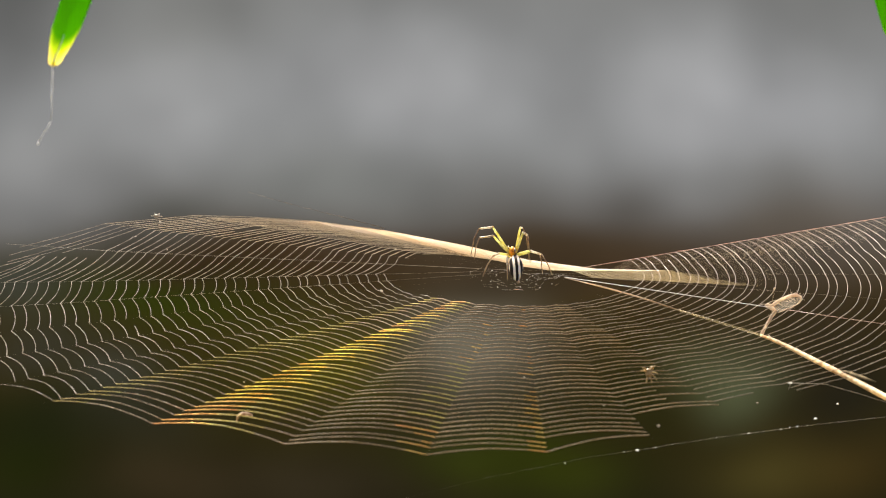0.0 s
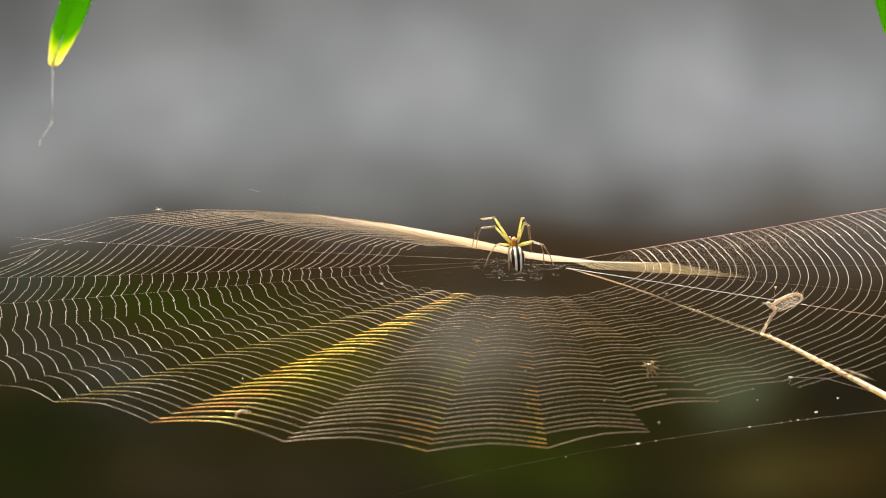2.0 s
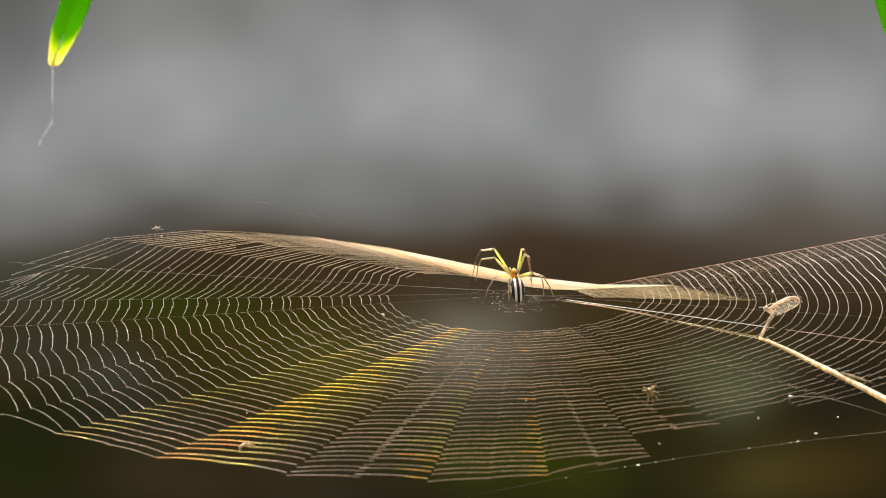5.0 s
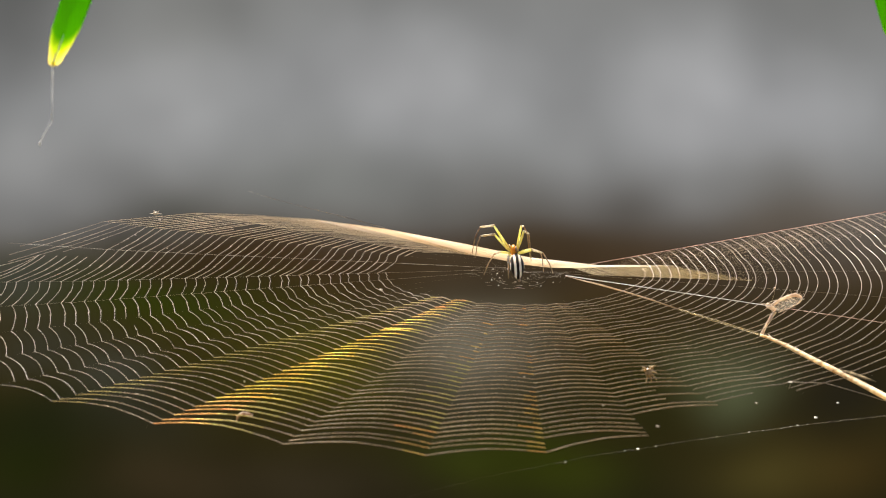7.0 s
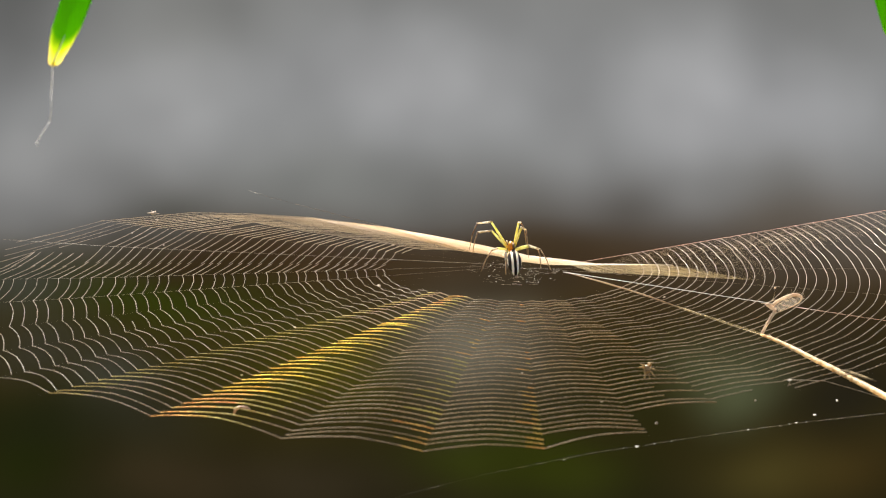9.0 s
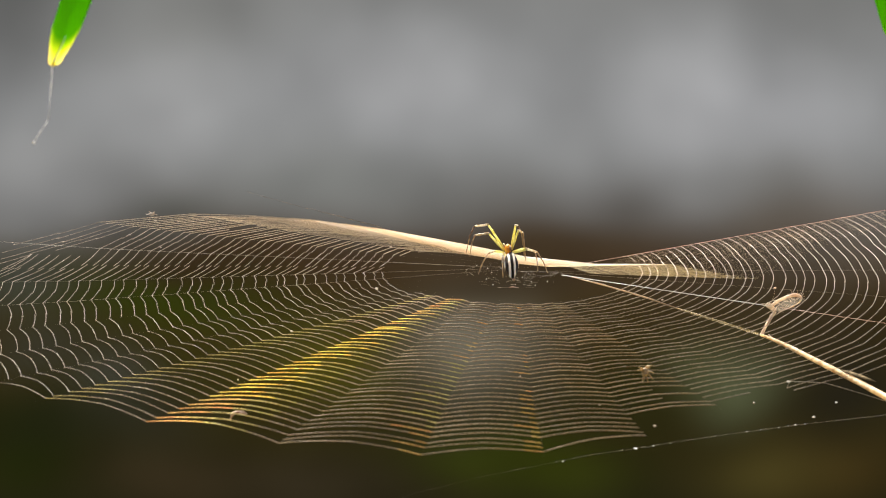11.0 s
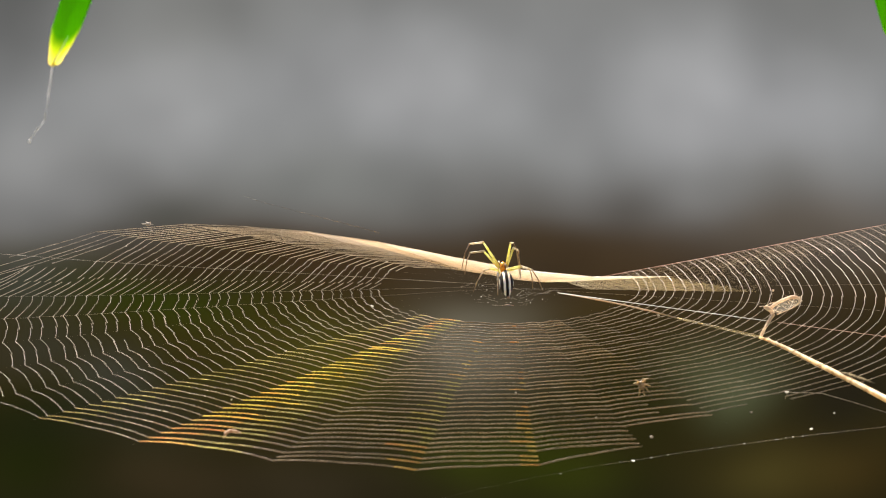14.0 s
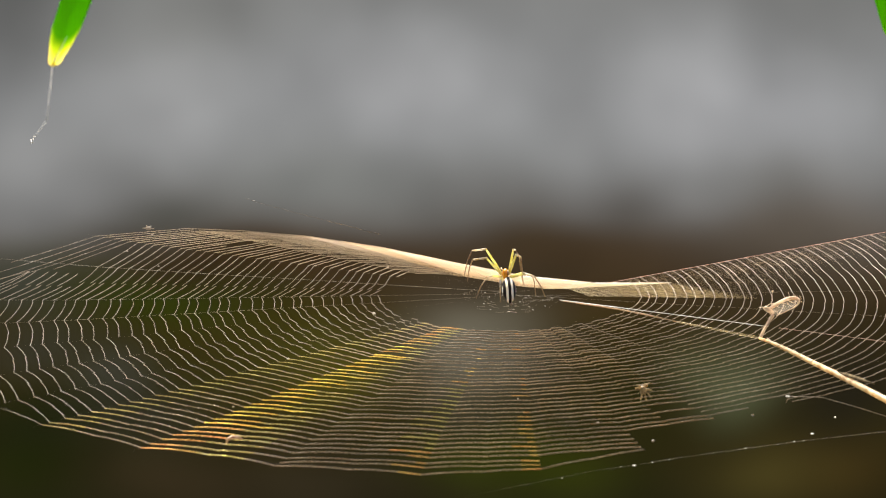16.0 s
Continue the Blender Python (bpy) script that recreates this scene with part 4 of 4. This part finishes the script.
LEFT_SWAY = ((0, 0, 0), (0.5, 5, 8), (1, 0, 7), (1.5, 3, -3), (2, 7, -7), (2.5, -3, 16), (3, 0, 8), (3.5, 7, 13), (4, 7, 28),
             (6.5, 7, 3), (7, 3, 0), (7.5, 0, 0), (8, -2, 7), (8.5, -3, 5), (9, -2, -5), (11.5, -3, 0), (12, -5, 10), (12.5, -7, 16),
             (13, -5, 15), (13.5, -5, 21), (14, -8, 26), (14.5, -8, 30), (15, -7, 30), (15.5, -7, 35), (16, -10, 31))
FRONT_LEFT_SWAY = ((0, 0, 0), (0.5, -1, 13), (1, -6, 17), (1.5, -3, 0), (2, -1, 3), (2.5, -6, 33), (3, -4, 18), (3.5, 8, 26), (4, 10, 60),
             (6.5, 0, 11), (7, -3, 1), (7.5, -7, 4), (8, -8, 17), (8.5, -11, 8), (9, -8, -13), (11.5, -15, -4), (12, -14, 7), (12.5, -14, 22),
             (13, -15, 11), (13.5, -20, 22), (14, -24, 28), (14.5, -22, 35), (15, -18, 40), (15.5, -20, 46), (16, -21, 39))
FRONT_POINT_SWAY = ((0, 0, 0), (0.5, -3, 12), (1, -9, 18), (1.5, -9, -1), (2, -7, -1), (2.5, -9, 30), (3, -4, 18), (3.5, 0, 19), (4, 9, 60),
             (6.5, 0, 10), (7, 0, 0), (7.5, -4, 3), (8, -7, 14), (8.5, -8, 8), (9, -4, -12), (11.5, -12, -3), (12, -12, 3), (12.5, -11, 23),
             (13, -12, 12), (13.5, -18, 22), (14, -23, 28), (14.5, -27, 33), (15, -22, 38), (15.5, -24, 42), (16, -22, 38))
FRONT_SWAY = ((0, 0, 0), (0.5, -1, 7), (1, -5, 13), (1.5, -1, 0), (2, 0, -5), (2.5, -4, 19), (3, -4, 11), (3.5, -1, 5), (4, 4, 37),
             (6.5, -3, 7), (7, -4, 1), (7.5, -7, 3), (8, -7, 9), (8.5, -11, 8), (9, -7, -5), (11.5, -9, 0), (12, -12, 1), (12.5, -5, 19),
             (13, -11, 11), (13.5, -13, 15), (14, -15, 23), (14.5, -16, 25), (15, -13, 29), (15.5, -12, 32), (16, -8, 30))
FRONT_RIGHT_SWAY = ((0, 0, 0), (0.5, 0, 7), (1, -1, 12), (1.5, -1, 0), (2, 0, -5), (2.5, -3, 16), (3, 0, 11), (3.5, 3, 3), (4, 3, 32),
             (6.5, 0, 5), (7, -3, 1), (7.5, -5, 1), (8, -5, 7), (8.5, -5, 7), (9, -4, -5), (11.5, -5, 0), (12, -7, 1), (12.5, -5, 16),
             (13, -7, 11), (13.5, -8, 12), (14, -9, 20), (14.5, -11, 22), (15, -8, 25), (15.5, -8, 26), (16, -8, 26))
DRIFTS = ((-27, HUB_SWAY, 0.55), (26, RIGHT_SWAY, 1.0), (60, RIGHT_SWAY, 0.9), (98, HUB_SWAY, 0.9), (150, FAR_LEFT_SWAY, 1.0), (165, LEFT_CORNER_SWAY, 1.0),
          (182, LEFT_SWAY, 1.0), (202.8, FRONT_LEFT_SWAY, 0.64), (226, FRONT_LEFT_SWAY, 1.0), (237.2, FRONT_POINT_SWAY, 1.0), (261.7, FRONT_SWAY, 1.0),
          (271.5, FRONT_RIGHT_SWAY, 1.0), (281, FRONT_RIGHT_SWAY, 0.85), (301, FRONT_RIGHT_SWAY, 0.7), (333, HUB_SWAY, 0.55))
# quick dips and jumps of the hub between those times
FLUTTER = ((0.75, 16), (1.2, 7), (2.2, -4), (2.6, 28), (2.8, 10), (3.4, -1), (3.7, 42), (4.2, 45), (6.3, 19), (7.25, -6), (7.75, 2), (8.2, 19),
           (9.2, -14), (11.3, -4), (11.75, -12), (12.3, 21), (12.75, 17), (13.25, 11), (13.75, 31), (15.75, 46))
LIFTS = sorted([(t, z) for t, _, z in HUB_SWAY] + list(FLUTTER))
TIMES = [t for t, _ in LIFTS]


def sample(rows, t):
    """How far a place has moved, in metres along x and z."""
    times = [q[0] for q in rows]
    return np.array((np.interp(t, times, [q[1] for q in rows]), -np.interp(t, times, [q[2] for q in rows]))) * 0.0001


def sway(t):
    return np.array((sample(HUB_SWAY, t)[0], -0.0001 * plan(LIFTS, t)))


def drift(azimuth, t):
    """How far the rim at that azimuth has moved beyond the hub."""
    moved = [share * sample(rows, t) for _, rows, share in DRIFTS]
    at_az = [a for a, _, _ in DRIFTS]
    return np.array([np.interp(azimuth, at_az, [m[i] for m in moved]) for i in (0, 1)]) - sample(HUB_SWAY, t)


DIP = ((-27, 0.35), (14, 0), (165, 0), (182, 0.2), (225, 1), (280, 1), (333, 0.35))


def dip(azimuth, t):
    """How far the front of the web sags at its middle when the hub hangs low."""
    return plan(DIP, azimuth) * 0.24 * max(0.0, -sway(t)[1] - 1.2 * MM)


def tip(azimuth, t):
    """The angle by which the ray at that azimuth tips about the hub."""
    return (drift(azimuth, t)[1] + dip(azimuth, t)) / (plan(RIM, azimuth) * MM)


def hinge(azimuth, t):
    """The ray at that azimuth tips and swings about the hub with its rim."""
    x, a = 0.7 * drift(azimuth, t)[0], radians(azimuth)
    ray = Vector((math.cos(a), math.sin(a), 0))
    swing = Matrix.Rotation(-x * ray.y / (plan(RIM, azimuth) * MM), 4, "Z")
    shift = ray * (x * ray.x) + WEB.inverted().to_3x3() @ Vector((0, 0, -dip(azimuth, t)))
    return Matrix.Translation(shift) @ swing @ Matrix.Rotation(tip(azimuth, t), 4, Vector((ray.y, -ray.x, 0)))


def billow(t):
    """Degrees by which the wind lifts the threads between the rays."""
    return float(np.interp(-sway(t)[1] / MM, (-2, 0, 2, 4.3), (3.6, 1.8, -2.0, -4.0)))


def fan(azimuth, other, t):
    """Degrees by which half a sector twists to meet its other half."""
    return 0.5 * math.degrees((tip(other, t) - tip(azimuth, t)) / radians(0.5 * abs((other - azimuth + 180) % 360 - 180)))


def moved_hub(t):
    x, z = sway(t)
    return Matrix.Translation((x, 0, z))


def motions():
    walk(spider_web, [(t, moved_hub(t) @ WEB) for t in TIMES])
    walk(spider, [(t, moved_hub(t) @ SPIDER) for t in TIMES])
    for ob, az in radials:
        walk(ob, [(t, hinge(az, t)) for t in TIMES])
    for ob, az, other, side, share in panels:
        ray = at(az, 1.0).normalized()
        walk(ob, [(t, hinge(az, t) @ Matrix.Rotation(radians(side * (billow(t) * share + fan(az, other, t))), 4, ray)) for t in TIMES])
    for ob, az, r in caught:
        home = Matrix.Translation(at(az, r))
        walk(ob, [(t, moved_hub(t) @ WEB @ hinge(az, t) @ home) for t in TIMES])
    for ob, origin, share, along in ((frame_thread, frame_at, 0.62, 0.4), (stay, stay_at, 0.55, 0.3), (far_thread, far_at, 0.33, 0.6)):
        walk(ob, [(t, Matrix.Translation(origin + Vector((sway(t)[0] * along, 0, sway(t)[1] * share)))) for t in TIMES])
    walk(twig, [(t, Matrix.Translation(twig_at) @ Matrix.Rotation(sway(t)[1] * 0.2 / 0.045, 4, Vector((0, 1, 0)))) for t in TIMES])
    reach = 0.0315
    walk(anchor, [(t, Matrix.Translation(knee + Vector((0, 0, sway(t)[1] * 0.14))) @ Matrix.Rotation(sway(t)[1] * 0.8 / reach, 4, Vector((0, 1, 0)))) for t in TIMES])
    walk(strand, [(t, Matrix.Translation(strand_at - hung_leaf.matrix_world.translation) @ Matrix.Rotation(-sway(t)[0] * 0.55 / 0.0082, 4, Vector((0, 1, 0)))) for t in TIMES])


motions()
